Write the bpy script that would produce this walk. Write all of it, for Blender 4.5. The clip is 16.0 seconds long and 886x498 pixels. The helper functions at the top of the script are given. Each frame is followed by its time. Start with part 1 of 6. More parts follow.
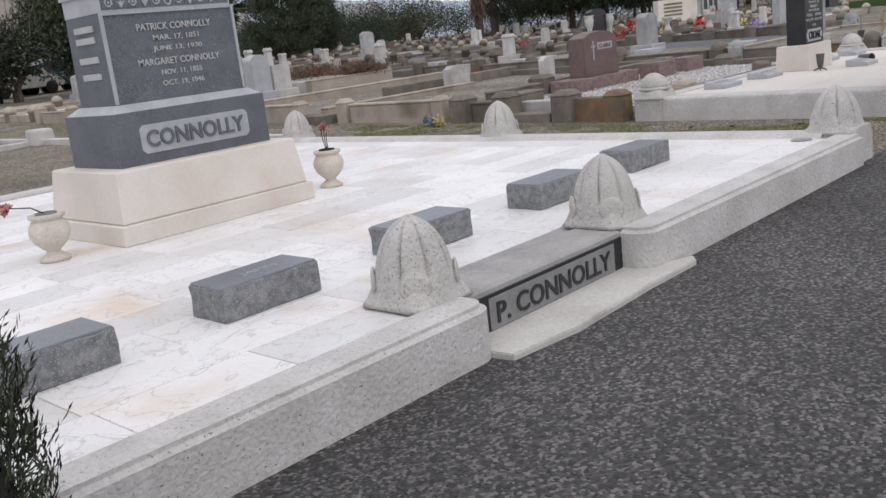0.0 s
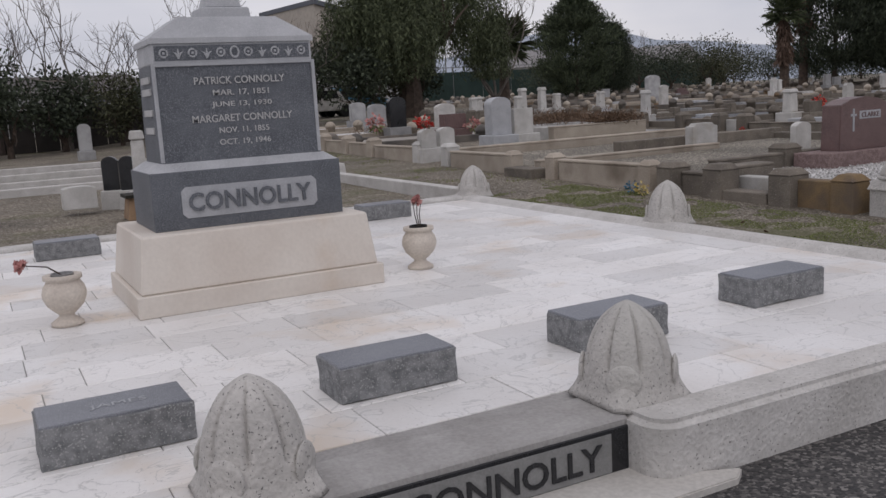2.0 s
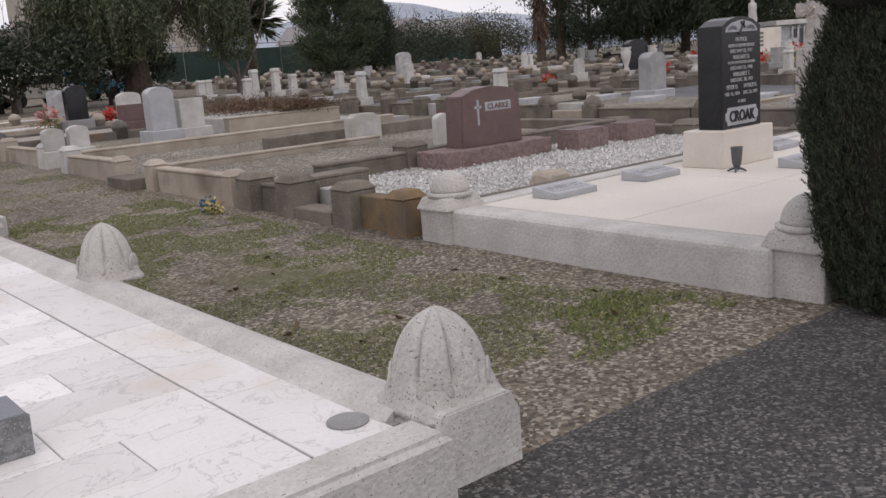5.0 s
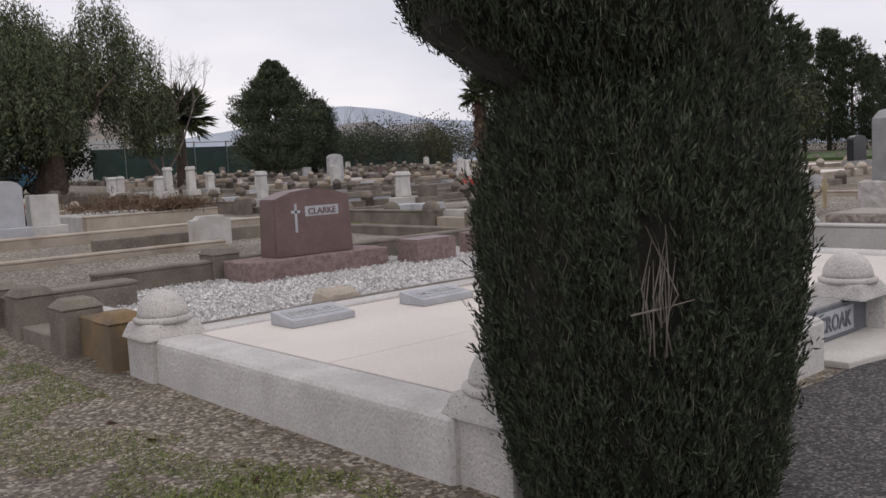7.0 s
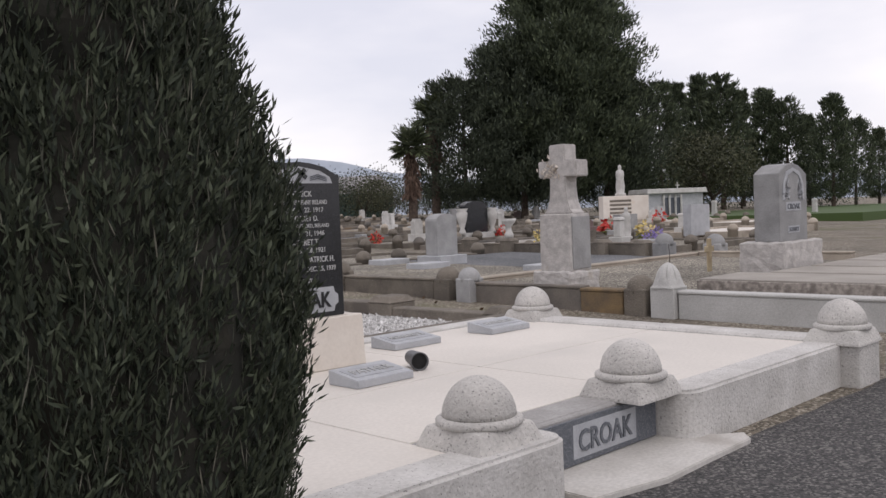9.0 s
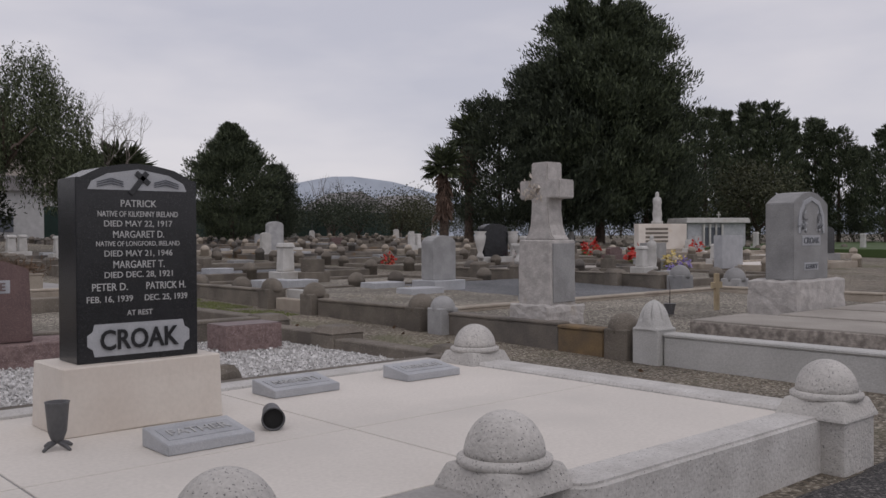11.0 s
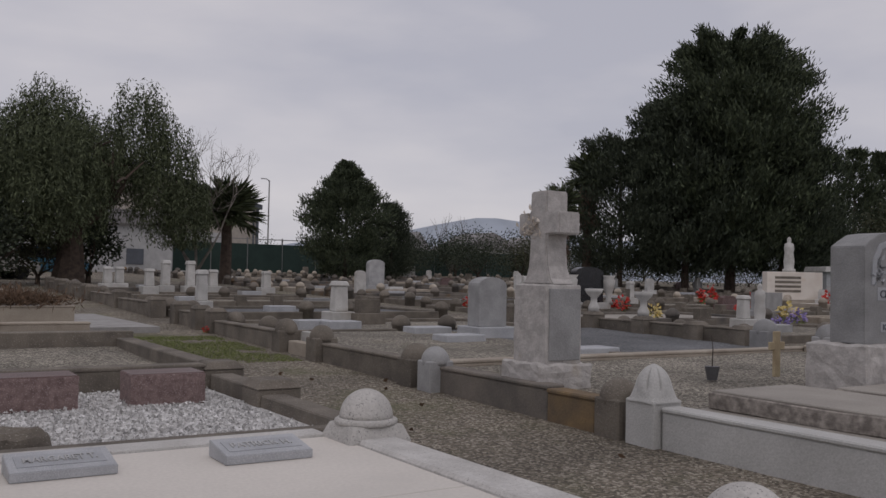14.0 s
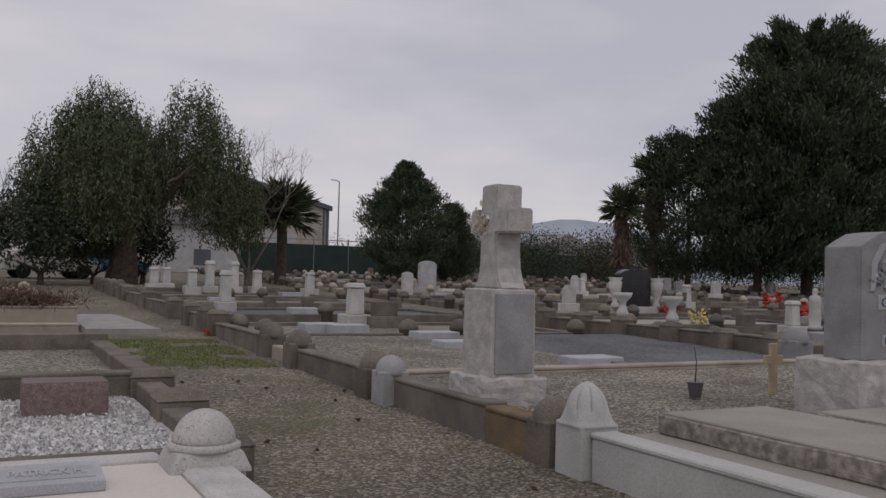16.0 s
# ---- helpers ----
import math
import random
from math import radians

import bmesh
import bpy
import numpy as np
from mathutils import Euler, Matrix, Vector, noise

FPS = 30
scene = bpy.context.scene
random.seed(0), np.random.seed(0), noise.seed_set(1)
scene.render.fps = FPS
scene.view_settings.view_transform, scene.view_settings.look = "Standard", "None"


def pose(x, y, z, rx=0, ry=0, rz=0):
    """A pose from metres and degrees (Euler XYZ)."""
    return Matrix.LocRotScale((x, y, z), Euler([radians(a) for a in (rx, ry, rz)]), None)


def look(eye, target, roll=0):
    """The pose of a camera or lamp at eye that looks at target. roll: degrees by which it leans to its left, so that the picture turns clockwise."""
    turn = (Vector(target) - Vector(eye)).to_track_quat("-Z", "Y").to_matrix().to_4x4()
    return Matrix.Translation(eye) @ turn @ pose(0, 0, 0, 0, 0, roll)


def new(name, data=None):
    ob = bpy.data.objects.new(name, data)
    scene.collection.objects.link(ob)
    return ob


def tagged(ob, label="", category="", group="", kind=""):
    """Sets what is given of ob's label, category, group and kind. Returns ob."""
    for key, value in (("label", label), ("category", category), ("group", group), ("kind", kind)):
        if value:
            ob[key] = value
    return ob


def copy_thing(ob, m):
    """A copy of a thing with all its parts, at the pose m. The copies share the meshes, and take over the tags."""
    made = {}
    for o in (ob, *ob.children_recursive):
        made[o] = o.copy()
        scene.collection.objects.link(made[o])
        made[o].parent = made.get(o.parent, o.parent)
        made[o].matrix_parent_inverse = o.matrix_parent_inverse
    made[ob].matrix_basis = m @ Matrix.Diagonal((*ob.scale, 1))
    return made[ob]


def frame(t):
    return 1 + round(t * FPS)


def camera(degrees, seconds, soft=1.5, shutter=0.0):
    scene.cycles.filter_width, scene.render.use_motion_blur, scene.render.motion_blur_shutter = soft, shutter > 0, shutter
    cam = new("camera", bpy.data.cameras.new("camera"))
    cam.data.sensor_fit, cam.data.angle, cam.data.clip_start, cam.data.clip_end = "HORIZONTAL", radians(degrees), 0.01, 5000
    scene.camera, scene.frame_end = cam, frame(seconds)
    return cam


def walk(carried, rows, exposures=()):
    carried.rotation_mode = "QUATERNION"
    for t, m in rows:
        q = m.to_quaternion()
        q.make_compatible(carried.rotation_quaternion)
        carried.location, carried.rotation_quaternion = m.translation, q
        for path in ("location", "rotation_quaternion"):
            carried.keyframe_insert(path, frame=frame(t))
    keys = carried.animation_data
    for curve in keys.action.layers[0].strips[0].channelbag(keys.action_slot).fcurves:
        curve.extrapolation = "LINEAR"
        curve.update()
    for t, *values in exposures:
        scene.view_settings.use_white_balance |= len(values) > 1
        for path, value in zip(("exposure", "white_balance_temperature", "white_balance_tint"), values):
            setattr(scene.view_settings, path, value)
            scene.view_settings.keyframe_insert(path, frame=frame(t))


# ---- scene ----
cam = camera(52.6, 16.0)

PATH = [
    (0, (-2.802, -2.395, 1.442), (-1.404, -1.041, 0.981), -6.7),
    (0.5, (-2.38, -2.432, 1.465), (-1.158, -0.9, 1.063), -5.3),
    (1, (-1.86, -2.398, 1.549), (-0.768, -0.763, 1.185), -4.7),
    (1.5, (-1.313, -2.482, 1.574), (-0.291, -0.794, 1.252), -4.1),
    (2, (-0.734, -2.376, 1.542), (0.175, -0.626, 1.211), -3.3),
    (2.5, (-0.16, -2.309, 1.603), (0.723, -0.553, 1.233), -4.4),
    (3, (0.416, -2.445, 1.668), (1.243, -0.666, 1.278), -4.4),
    (3.5, (1.016, -2.399, 1.668), (1.873, -0.639, 1.255), -3.2),
    (4, (1.892, -2.128, 1.539), (2.909, -0.447, 1.168), -4.2),
    (4.5, (2.432, -2.17, 1.543), (3.554, -0.56, 1.156), -4.2),
    (5, (2.932, -2.266, 1.606), (4.169, -0.749, 1.193), -4.4),
    (7.5, (5.84, -2.266, 1.422), (7.208, -0.814, 1.288), -1.9),
    (8, (6.34, -2.261, 1.489), (7.761, -0.857, 1.395), -1.2),
    (8.5, (6.96, -2.306, 1.421), (8.378, -0.899, 1.335), -2.2),
    (11, (9.161, -2.045, 1.386), (10.494, -0.554, 1.357), -0.3),
    (11.5, (9.588, -2.101, 1.39), (10.887, -0.58, 1.407), -0.2),
    (12, (10.033, -2.018, 1.371), (11.243, -0.425, 1.37), 0.2),
    (12.5, (10.45, -1.935, 1.37), (11.659, -0.342, 1.399), 0.2),
    (13, (10.86, -1.969, 1.407), (12.0, -0.326, 1.465), 0.6),
    (13.5, (11.276, -1.89, 1.376), (12.361, -0.21, 1.412), 1.2),
    (14, (11.636, -1.81, 1.386), (12.715, -0.127, 1.448), 1.2),
    (14.5, (12.033, -1.904, 1.424), (12.983, -0.145, 1.495), 1.2),
    (15, (12.444, -1.822, 1.402), (13.318, -0.024, 1.441), 1.4),
    (15.5, (12.821, -1.751, 1.4), (13.746, 0.022, 1.433), 1.0),
    (16, (13.252, -1.751, 1.431), (14.171, 0.024, 1.492), 1.5),
]
walk(cam, [(t, look(e, g, r)) for t, e, g, r in PATH],
     exposures=[(0, 0.54, 6500, 11), (1.0, 0.04, 6550, 13), (1.5, -0.04, 6550, 14), (3.5, 0.03, 6600, 14), (5, 0.38, 6750, 15), (7.5, 0.3, 6700, 14), (8.6, 0.5, 6700, 14), (11, -0.12, 6600, 15), (13, -0.38, 6600, 15), (16, -0.3, 6650, 15)])

# ---- light ----
world = bpy.data.worlds.new("world")
scene.world = world
world.use_nodes = True
wn, wl = world.node_tree.nodes, world.node_tree.links
wn.clear()
w_out = wn.new("ShaderNodeOutputWorld")
w_bg = wn.new("ShaderNodeBackground")
w_sky = wn.new("ShaderNodeTexSky")
w_sky.sky_type, w_sky.sun_disc = "NISHITA", False
w_sky.sun_elevation, w_sky.sun_rotation = radians(48), radians(200)
w_co = wn.new("ShaderNodeTexCoord")
w_map = wn.new("ShaderNodeMapping")
w_map.inputs["Scale"].default_value = (1.6, 1.6, 5.0)
w_noise = wn.new("ShaderNodeTexNoise")
w_noise.inputs["Scale"].default_value, w_noise.inputs["Detail"].default_value = 1.3, 5
w_ramp = wn.new("ShaderNodeValToRGB")
w_ramp.color_ramp.elements[0].position, w_ramp.color_ramp.elements[0].color = 0.36, (4.6, 4.75, 5.35, 1)
w_ramp.color_ramp.elements[1].position, w_ramp.color_ramp.elements[1].color = 0.68, (6.7, 6.6, 6.75, 1)
w_mix = wn.new("ShaderNodeMix")
w_mix.data_type = "RGBA"
w_mix.inputs["Factor"].default_value = 0.93
wl.new(w_co.outputs["Generated"], w_map.inputs["Vector"])
wl.new(w_map.outputs["Vector"], w_noise.inputs["Vector"])
wl.new(w_noise.outputs["Fac"], w_ramp.inputs["Fac"])
wl.new(w_sky.outputs["Color"], w_mix.inputs["A"])
wl.new(w_ramp.outputs["Color"], w_mix.inputs["B"])
wl.new(w_mix.outputs["Result"], w_bg.inputs["Color"])
w_bg.inputs["Strength"].default_value = 0.12
wl.new(w_bg.outputs["Background"], w_out.inputs["Surface"])

sun = new("sun", bpy.data.lights.new("sun", "SUN"))
sun.data.energy, sun.data.angle, sun.data.color = 0.5, radians(40), (1.0, 0.97, 0.93)
sun.matrix_world = look((-8, -20, 34), (0, 0, 0))


# ---- materials ----
def material(name, a, b, scale=6.0, rough=0.8, bump=0.3, fine=60.0, speck=None, speck_at=0.62, metal=0.0,
             own=0.0, stain=None, stain_scale=1.2, stain_at=0.55, bump_scale=None, speck_soft=0.06, grit=0.35):
    """Two tones mixed by coarse noise, fine grain on top, flecks, stains, relief, and a tone of its own for each object."""
    m = bpy.data.materials.new(name)
    m.use_nodes = True
    n, l = m.node_tree.nodes, m.node_tree.links
    bs = n["Principled BSDF"]
    geo = n.new("ShaderNodeNewGeometry")

    def tex(s, detail=4):
        t = n.new("ShaderNodeTexNoise")
        t.inputs["Scale"].default_value, t.inputs["Detail"].default_value = s, detail
        l.new(geo.outputs["Position"], t.inputs["Vector"])
        return t

    def ramp(src, lo, hi):
        r = n.new("ShaderNodeMapRange")
        r.inputs["From Min"].default_value, r.inputs["From Max"].default_value = lo, hi
        l.new(src, r.inputs["Value"])
        return r.outputs["Result"]

    def mix(fac, ca, cb, mode="MIX"):
        x = n.new("ShaderNodeMix")
        x.data_type, x.blend_type = "RGBA", mode
        for sock, v in (("Factor", fac), ("A", ca), ("B", cb)):
            if isinstance(v, (int, float)):
                x.inputs[sock].default_value = v
            elif isinstance(v, tuple):
                x.inputs[sock].default_value = (*v, 1)
            else:
                l.new(v, x.inputs[sock])
        return x.outputs["Result"]

    col = mix(ramp(tex(scale).outputs["Fac"], 0.35, 0.65), a, b)
    grain = tex(fine, 2)
    col = mix(grit, col, mix(ramp(grain.outputs["Fac"], 0.3, 0.7), (0.72, 0.72, 0.72), (1.25, 1.25, 1.25)), "MULTIPLY")
    if speck:
        col = mix(ramp(tex(fine * 1.7, 1).outputs["Fac"], speck_at, speck_at + speck_soft), col, speck)
    if stain:
        col = mix(ramp(tex(stain_scale, 6).outputs["Fac"], stain_at, stain_at + 0.16), col, stain)
    if own:
        info = n.new("ShaderNodeObjectInfo")
        r = n.new("ShaderNodeMapRange")
        r.inputs["To Min"].default_value, r.inputs["To Max"].default_value = 1 - own, 1 + own
        l.new(info.outputs["Random"], r.inputs["Value"])
        g = n.new("ShaderNodeCombineColor")
        for k in ("Red", "Green", "Blue"):
            l.new(r.outputs["Result"], g.inputs[k])
        col = mix(1.0, col, g.outputs["Color"], "MULTIPLY")
    l.new(col, bs.inputs["Base Color"])
    bs.inputs["Roughness"].default_value, bs.inputs["Metallic"].default_value = rough, metal
    if bump:
        bp = n.new("ShaderNodeBump")
        bp.inputs["Strength"].default_value, bp.inputs["Distance"].default_value = bump, 0.01
        l.new((tex(bump_scale, 5) if bump_scale else grain).outputs["Fac"], bp.inputs["Height"])
        l.new(bp.outputs["Normal"], bs.inputs["Normal"])
    return m


def marble_material():
    m = material("marble", (0.78, 0.77, 0.76), (0.72, 0.70, 0.68), 1.7, 0.42, 0.02, 40, grit=0.10, own=0.12, speck=(0.50, 0.48, 0.45), speck_at=0.69, stain=(0.64, 0.55, 0.46), stain_scale=1.3, stain_at=0.56)
    n, l = m.node_tree.nodes, m.node_tree.links
    bs = n["Principled BSDF"]
    geo = n.new("ShaderNodeNewGeometry")
    info = n.new("ShaderNodeObjectInfo")
    off = n.new("ShaderNodeVectorMath")
    off.operation = "MULTIPLY_ADD"
    comb = n.new("ShaderNodeCombineXYZ")
    for k in "XYZ":
        l.new(info.outputs["Random"], comb.inputs[k])
    off.inputs[1].default_value = (37, 53, 11)
    l.new(comb.outputs["Vector"], off.inputs[0])
    l.new(geo.outputs["Position"], off.inputs[2])
    t = n.new("ShaderNodeTexNoise")
    t.inputs["Scale"].default_value, t.inputs["Detail"].default_value, t.inputs["Distortion"].default_value = 3.2, 7, 1.4
    l.new(off.outputs["Vector"], t.inputs["Vector"])
    r = n.new("ShaderNodeValToRGB")
    e = r.color_ramp.elements
    e[0].position, e[0].color = 0.485, (0, 0, 0, 1)
    e[1].position, e[1].color = 0.515, (0, 0, 0, 1)
    mid = e.new(0.5)
    mid.color = (0.55, 0.55, 0.55, 1)
    l.new(t.outputs["Fac"], r.inputs["Fac"])
    x = n.new("ShaderNodeMix")
    x.data_type = "RGBA"
    src = bs.inputs["Base Color"].links[0].from_socket
    l.new(r.outputs["Color"], x.inputs["Factor"])
    l.new(src, x.inputs["A"])
    x.inputs["B"].default_value = (0.38, 0.38, 0.37, 1)
    l.new(x.outputs["Result"], bs.inputs["Base Color"])
    return m


def pebble_material(name, tones, scale, rough=0.9, patch=None, patch_scale=0.25, patch_at=0.55, bump=0.8, tint=None):
    """Small stones told apart by cells, each with a tone of its own; patches of moss or soil over them."""
    m = bpy.data.materials.new(name)
    m.use_nodes = True
    n, l = m.node_tree.nodes, m.node_tree.links
    bs = n["Principled BSDF"]
    geo = n.new("ShaderNodeNewGeometry")
    v = n.new("ShaderNodeTexVoronoi")
    v.inputs["Scale"].default_value = scale
    l.new(geo.outputs["Position"], v.inputs["Vector"])
    sep = n.new("ShaderNodeSeparateColor")
    l.new(v.outputs["Color"], sep.inputs["Color"])
    r = n.new("ShaderNodeValToRGB")
    r.color_ramp.elements[0].color = (*tones[0], 1)
    r.color_ramp.elements[1].color = (*tones[-1], 1)
    for i, c in enumerate(tones[1:-1]):
        el = r.color_ramp.elements.new((i + 1) / (len(tones) - 1))
        el.color = (*c, 1)
    l.new(sep.outputs["Red"], r.inputs["Fac"])
    big = n.new("ShaderNodeTexNoise")
    big.inputs["Scale"].default_value, big.inputs["Detail"].default_value = 0.7, 6
    l.new(geo.outputs["Position"], big.inputs["Vector"])
    br = n.new("ShaderNodeMapRange")
    br.inputs["From Min"].default_value, br.inputs["From Max"].default_value = 0.3, 0.7
    br.inputs["To Min"].default_value, br.inputs["To Max"].default_value = 0.7, 1.25
    l.new(big.outputs["Fac"], br.inputs["Value"])
    cc = n.new("ShaderNodeCombineColor")
    for k in ("Red", "Green", "Blue"):
        l.new(br.outputs["Result"], cc.inputs[k])
    x = n.new("ShaderNodeMix")
    x.data_type, x.blend_type = "RGBA", "MULTIPLY"
    x.inputs["Factor"].default_value = 1
    l.new(r.outputs["Color"], x.inputs["A"])
    l.new(cc.outputs["Color"], x.inputs["B"])
    col = x.outputs["Result"]
    if patch:
        pn = n.new("ShaderNodeTexNoise")
        pn.inputs["Scale"].default_value, pn.inputs["Detail"].default_value, pn.inputs["Roughness"].default_value = patch_scale, 9, 0.68
        l.new(geo.outputs["Position"], pn.inputs["Vector"])
        pr = n.new("ShaderNodeMapRange")
        pr.inputs["From Min"].default_value, pr.inputs["From Max"].default_value = patch_at, patch_at + 0.14
        pr.inputs["To Max"].default_value = 0.85
        l.new(pn.outputs["Fac"], pr.inputs["Value"])
        px = n.new("ShaderNodeMix")
        px.data_type = "RGBA"
        l.new(pr.outputs["Result"], px.inputs["Factor"])
        l.new(col, px.inputs["A"])
        px.inputs["B"].default_value = (*patch, 1)
        col = px.outputs["Result"]
    l.new(col, bs.inputs["Base Color"])
    bs.inputs["Roughness"].default_value = rough
    bp = n.new("ShaderNodeBump")
    bp.inputs["Strength"].default_value, bp.inputs["Distance"].default_value = bump, 0.012
    bp.invert = True
    l.new(v.outputs["Distance"], bp.inputs["Height"])
    l.new(bp.outputs["Normal"], bs.inputs["Normal"])
    return m


def leaf_material(name, dark, light, rough=0.8):
    m = bpy.data.materials.new(name)
    m.use_nodes = True
    n, l = m.node_tree.nodes, m.node_tree.links
    bs = n["Principled BSDF"]
    geo = n.new("ShaderNodeNewGeometry")
    r = n.new("ShaderNodeValToRGB")
    r.color_ramp.elements[0].color, r.color_ramp.elements[1].color = (*dark, 1), (*light, 1)
    l.new(geo.outputs["Random Per Island"], r.inputs["Fac"])
    l.new(r.outputs["Color"], bs.inputs["Base Color"])
    bs.inputs["Roughness"].default_value = rough
    return m


M_MARBLE = marble_material()
M_CURB = material("pale_cement", (0.57, 0.555, 0.535), (0.46, 0.445, 0.425), 3.5, 0.9, 0.7, 48, speck=(0.20, 0.19, 0.18), speck_at=0.675, stain=(0.42, 0.41, 0.39), stain_at=0.58)
M_POST = material("weathered_cast_stone", (0.52, 0.50, 0.475), (0.43, 0.415, 0.395), 5, 0.92, 0.8, 52, speck=(0.18, 0.175, 0.17), speck_at=0.645, own=0.05, stain=(0.50, 0.49, 0.46), stain_at=0.55)
M_SILL = material("grey_cement", (0.36, 0.35, 0.34), (0.28, 0.27, 0.26), 4, 0.9, 0.4, 60, own=0.05)
M_APRON = material("apron_cement", (0.56, 0.54, 0.51), (0.46, 0.44, 0.41), 2.5, 0.88, 0.3, 50, stain=(0.36, 0.33, 0.30), stain_scale=2.2, stain_at=0.6)
M_CREAM = material("cream_marble", (0.66, 0.61, 0.55), (0.60, 0.54, 0.48), 2.2, 0.7, 0.1, 40, grit=0.12, stain=(0.55, 0.43, 0.32), stain_scale=1.0, stain_at=0.62)
M_URN = material("urn_stone", (0.62, 0.56, 0.49), (0.54, 0.48, 0.42), 6, 0.75, 0.3, 60)
M_GRANITE = material("dark_grey_granite", (0.098, 0.107, 0.124), (0.070, 0.078, 0.092), 5, 0.5, 0.05, 120, speck=(0.22, 0.23, 0.25), speck_at=0.57)
M_GRANITE_TOP = material("steel_grey_granite", (0.17, 0.18, 0.205), (0.135, 0.145, 0.165), 4, 0.4, 0.03, 150, speck=(0.28, 0.29, 0.31), speck_at=0.58, own=0.06)
M_GRANITE_ROUGH = material("rock_faced_granite", (0.24, 0.245, 0.25), (0.14, 0.145, 0.15), 22, 0.8, 1.0, 70, speck=(0.33, 0.33, 0.33), speck_at=0.6, bump_scale=35)
M_GRANITE_PALE = material("pale_grey_granite", (0.42, 0.43, 0.45), (0.34, 0.35, 0.37), 5, 0.6, 0.1, 130, speck=(0.55, 0.55, 0.56), speck_at=0.6)
M_LETTER_BG = material("frosted_granite", (0.40, 0.41, 0.43), (0.34, 0.35, 0.37), 8, 0.8, 0.2, 120)
M_PLAQUE_BG = material("weathered_letter_field", (0.25, 0.25, 0.245), (0.19, 0.19, 0.185), 8, 0.85, 0.2, 120)
M_LETTER_PALE = material("pale_cut_letters", (0.46, 0.46, 0.46), (0.40, 0.40, 0.40), 8, 0.85, 0.0, 80)
M_BLACK = material("polished_black_granite", (0.018, 0.019, 0.022), (0.012, 0.013, 0.015), 6, 0.22, 0.0, 120, speck=(0.05, 0.05, 0.055), speck_at=0.62)
M_RED = material("red_brown_granite", (0.135, 0.082, 0.078), (0.10, 0.06, 0.058), 6, 0.4, 0.05, 140, speck=(0.22, 0.15, 0.14), speck_at=0.57)
M_RED_ROUGH = material("rock_faced_red_granite", (0.24, 0.17, 0.16), (0.15, 0.10, 0.095), 18, 0.85, 1.0, 60, bump_scale=30, speck=(0.32, 0.25, 0.24), speck_at=0.6)
M_SLAB = material("smooth_cement", (0.66, 0.62, 0.57), (0.60, 0.565, 0.52), 0.9, 0.85, 0.12, 45, grit=0.18, own=0.02, stain=(0.56, 0.53, 0.49), stain_scale=0.8, stain_at=0.58)
M_BROWN = material("brown_cement", (0.19, 0.166, 0.137), (0.115, 0.10, 0.084), 3, 0.95, 0.7, 50, own=0.14, stain=(0.12, 0.105, 0.09), stain_scale=1.6, stain_at=0.55, speck=(0.33, 0.30, 0.26), speck_at=0.66)
M_TAN = material("tan_cement", (0.42, 0.37, 0.31), (0.32, 0.275, 0.225), 2.2, 0.95, 0.6, 50, own=0.1, stain=(0.20, 0.165, 0.13), stain_scale=1.3, stain_at=0.58)
M_OCHRE = material("ochre_stained_cement", (0.22, 0.15, 0.078), (0.14, 0.105, 0.07), 3.5, 0.95, 0.6, 50, stain=(0.13, 0.10, 0.075), stain_scale=2.4, stain_at=0.54)
M_BLACKENED = material("soot_streaked_cement", (0.20, 0.175, 0.15), (0.085, 0.08, 0.075), 1.6, 0.95, 0.6, 45, stain=(0.26, 0.14, 0.045), stain_scale=0.8, stain_at=0.6)
M_WALL_WHITE = material("painted_cement", (0.50, 0.495, 0.48), (0.43, 0.425, 0.41), 2, 0.9, 0.4, 60, stain=(0.36, 0.35, 0.33), stain_scale=1.2, stain_at=0.6)
M_LEDGER = material("weathered_ledger", (0.36, 0.333, 0.298), (0.29, 0.268, 0.24), 1.6, 0.9, 0.4, 50, own=0.05)
M_LEDGER_ROUGH = material("rock_faced_ledger", (0.36, 0.325, 0.29), (0.17, 0.15, 0.135), 14, 0.95, 1.0, 40, bump_scale=20)
M_CROSS = material("rock_faced_white_granite", (0.50, 0.475, 0.455), (0.38, 0.36, 0.345), 10, 0.85, 0.9, 60, bump_scale=24, stain=(0.34, 0.29, 0.22), stain_scale=2.0, stain_at=0.63)
M_WHITE = material("white_stone", (0.54, 0.53, 0.51), (0.43, 0.42, 0.40), 4, 0.8, 0.3, 60, own=0.1, stain=(0.40, 0.37, 0.33), stain_scale=2.5, stain_at=0.6)
M_GREY = material("grey_stone", (0.34, 0.34, 0.34), (0.26, 0.26, 0.26), 4, 0.85, 0.4, 70, own=0.16)
M_PLASTIC = material("dark_grey_plastic", (0.10, 0.10, 0.105), (0.08, 0.08, 0.085), 8, 0.5, 0.0, 50)
M_DARK = material("dark_inside", (0.012, 0.012, 0.012), (0.01, 0.01, 0.01), 8, 0.9, 0.0, 50)
M_STEEL = material("galvanised_steel", (0.30, 0.30, 0.30), (0.24, 0.24, 0.24), 8, 0.5, 0.0, 50, metal=0.6)
M_TERRA = material("aged_terracotta", (0.30, 0.20, 0.12), (0.22, 0.14, 0.085), 6, 0.9, 0.3, 60)
M_STRAW = material("bleached_wood", (0.46, 0.38, 0.25), (0.38, 0.30, 0.19), 6, 0.8, 0.2, 60)
M_BARK = material("bark", (0.09, 0.065, 0.05), (0.045, 0.033, 0.026), 6, 0.95, 1.0, 20)
M_TWIG = material("pale_bark", (0.20, 0.175, 0.155), (0.13, 0.115, 0.10), 6, 0.95, 0.4, 30)
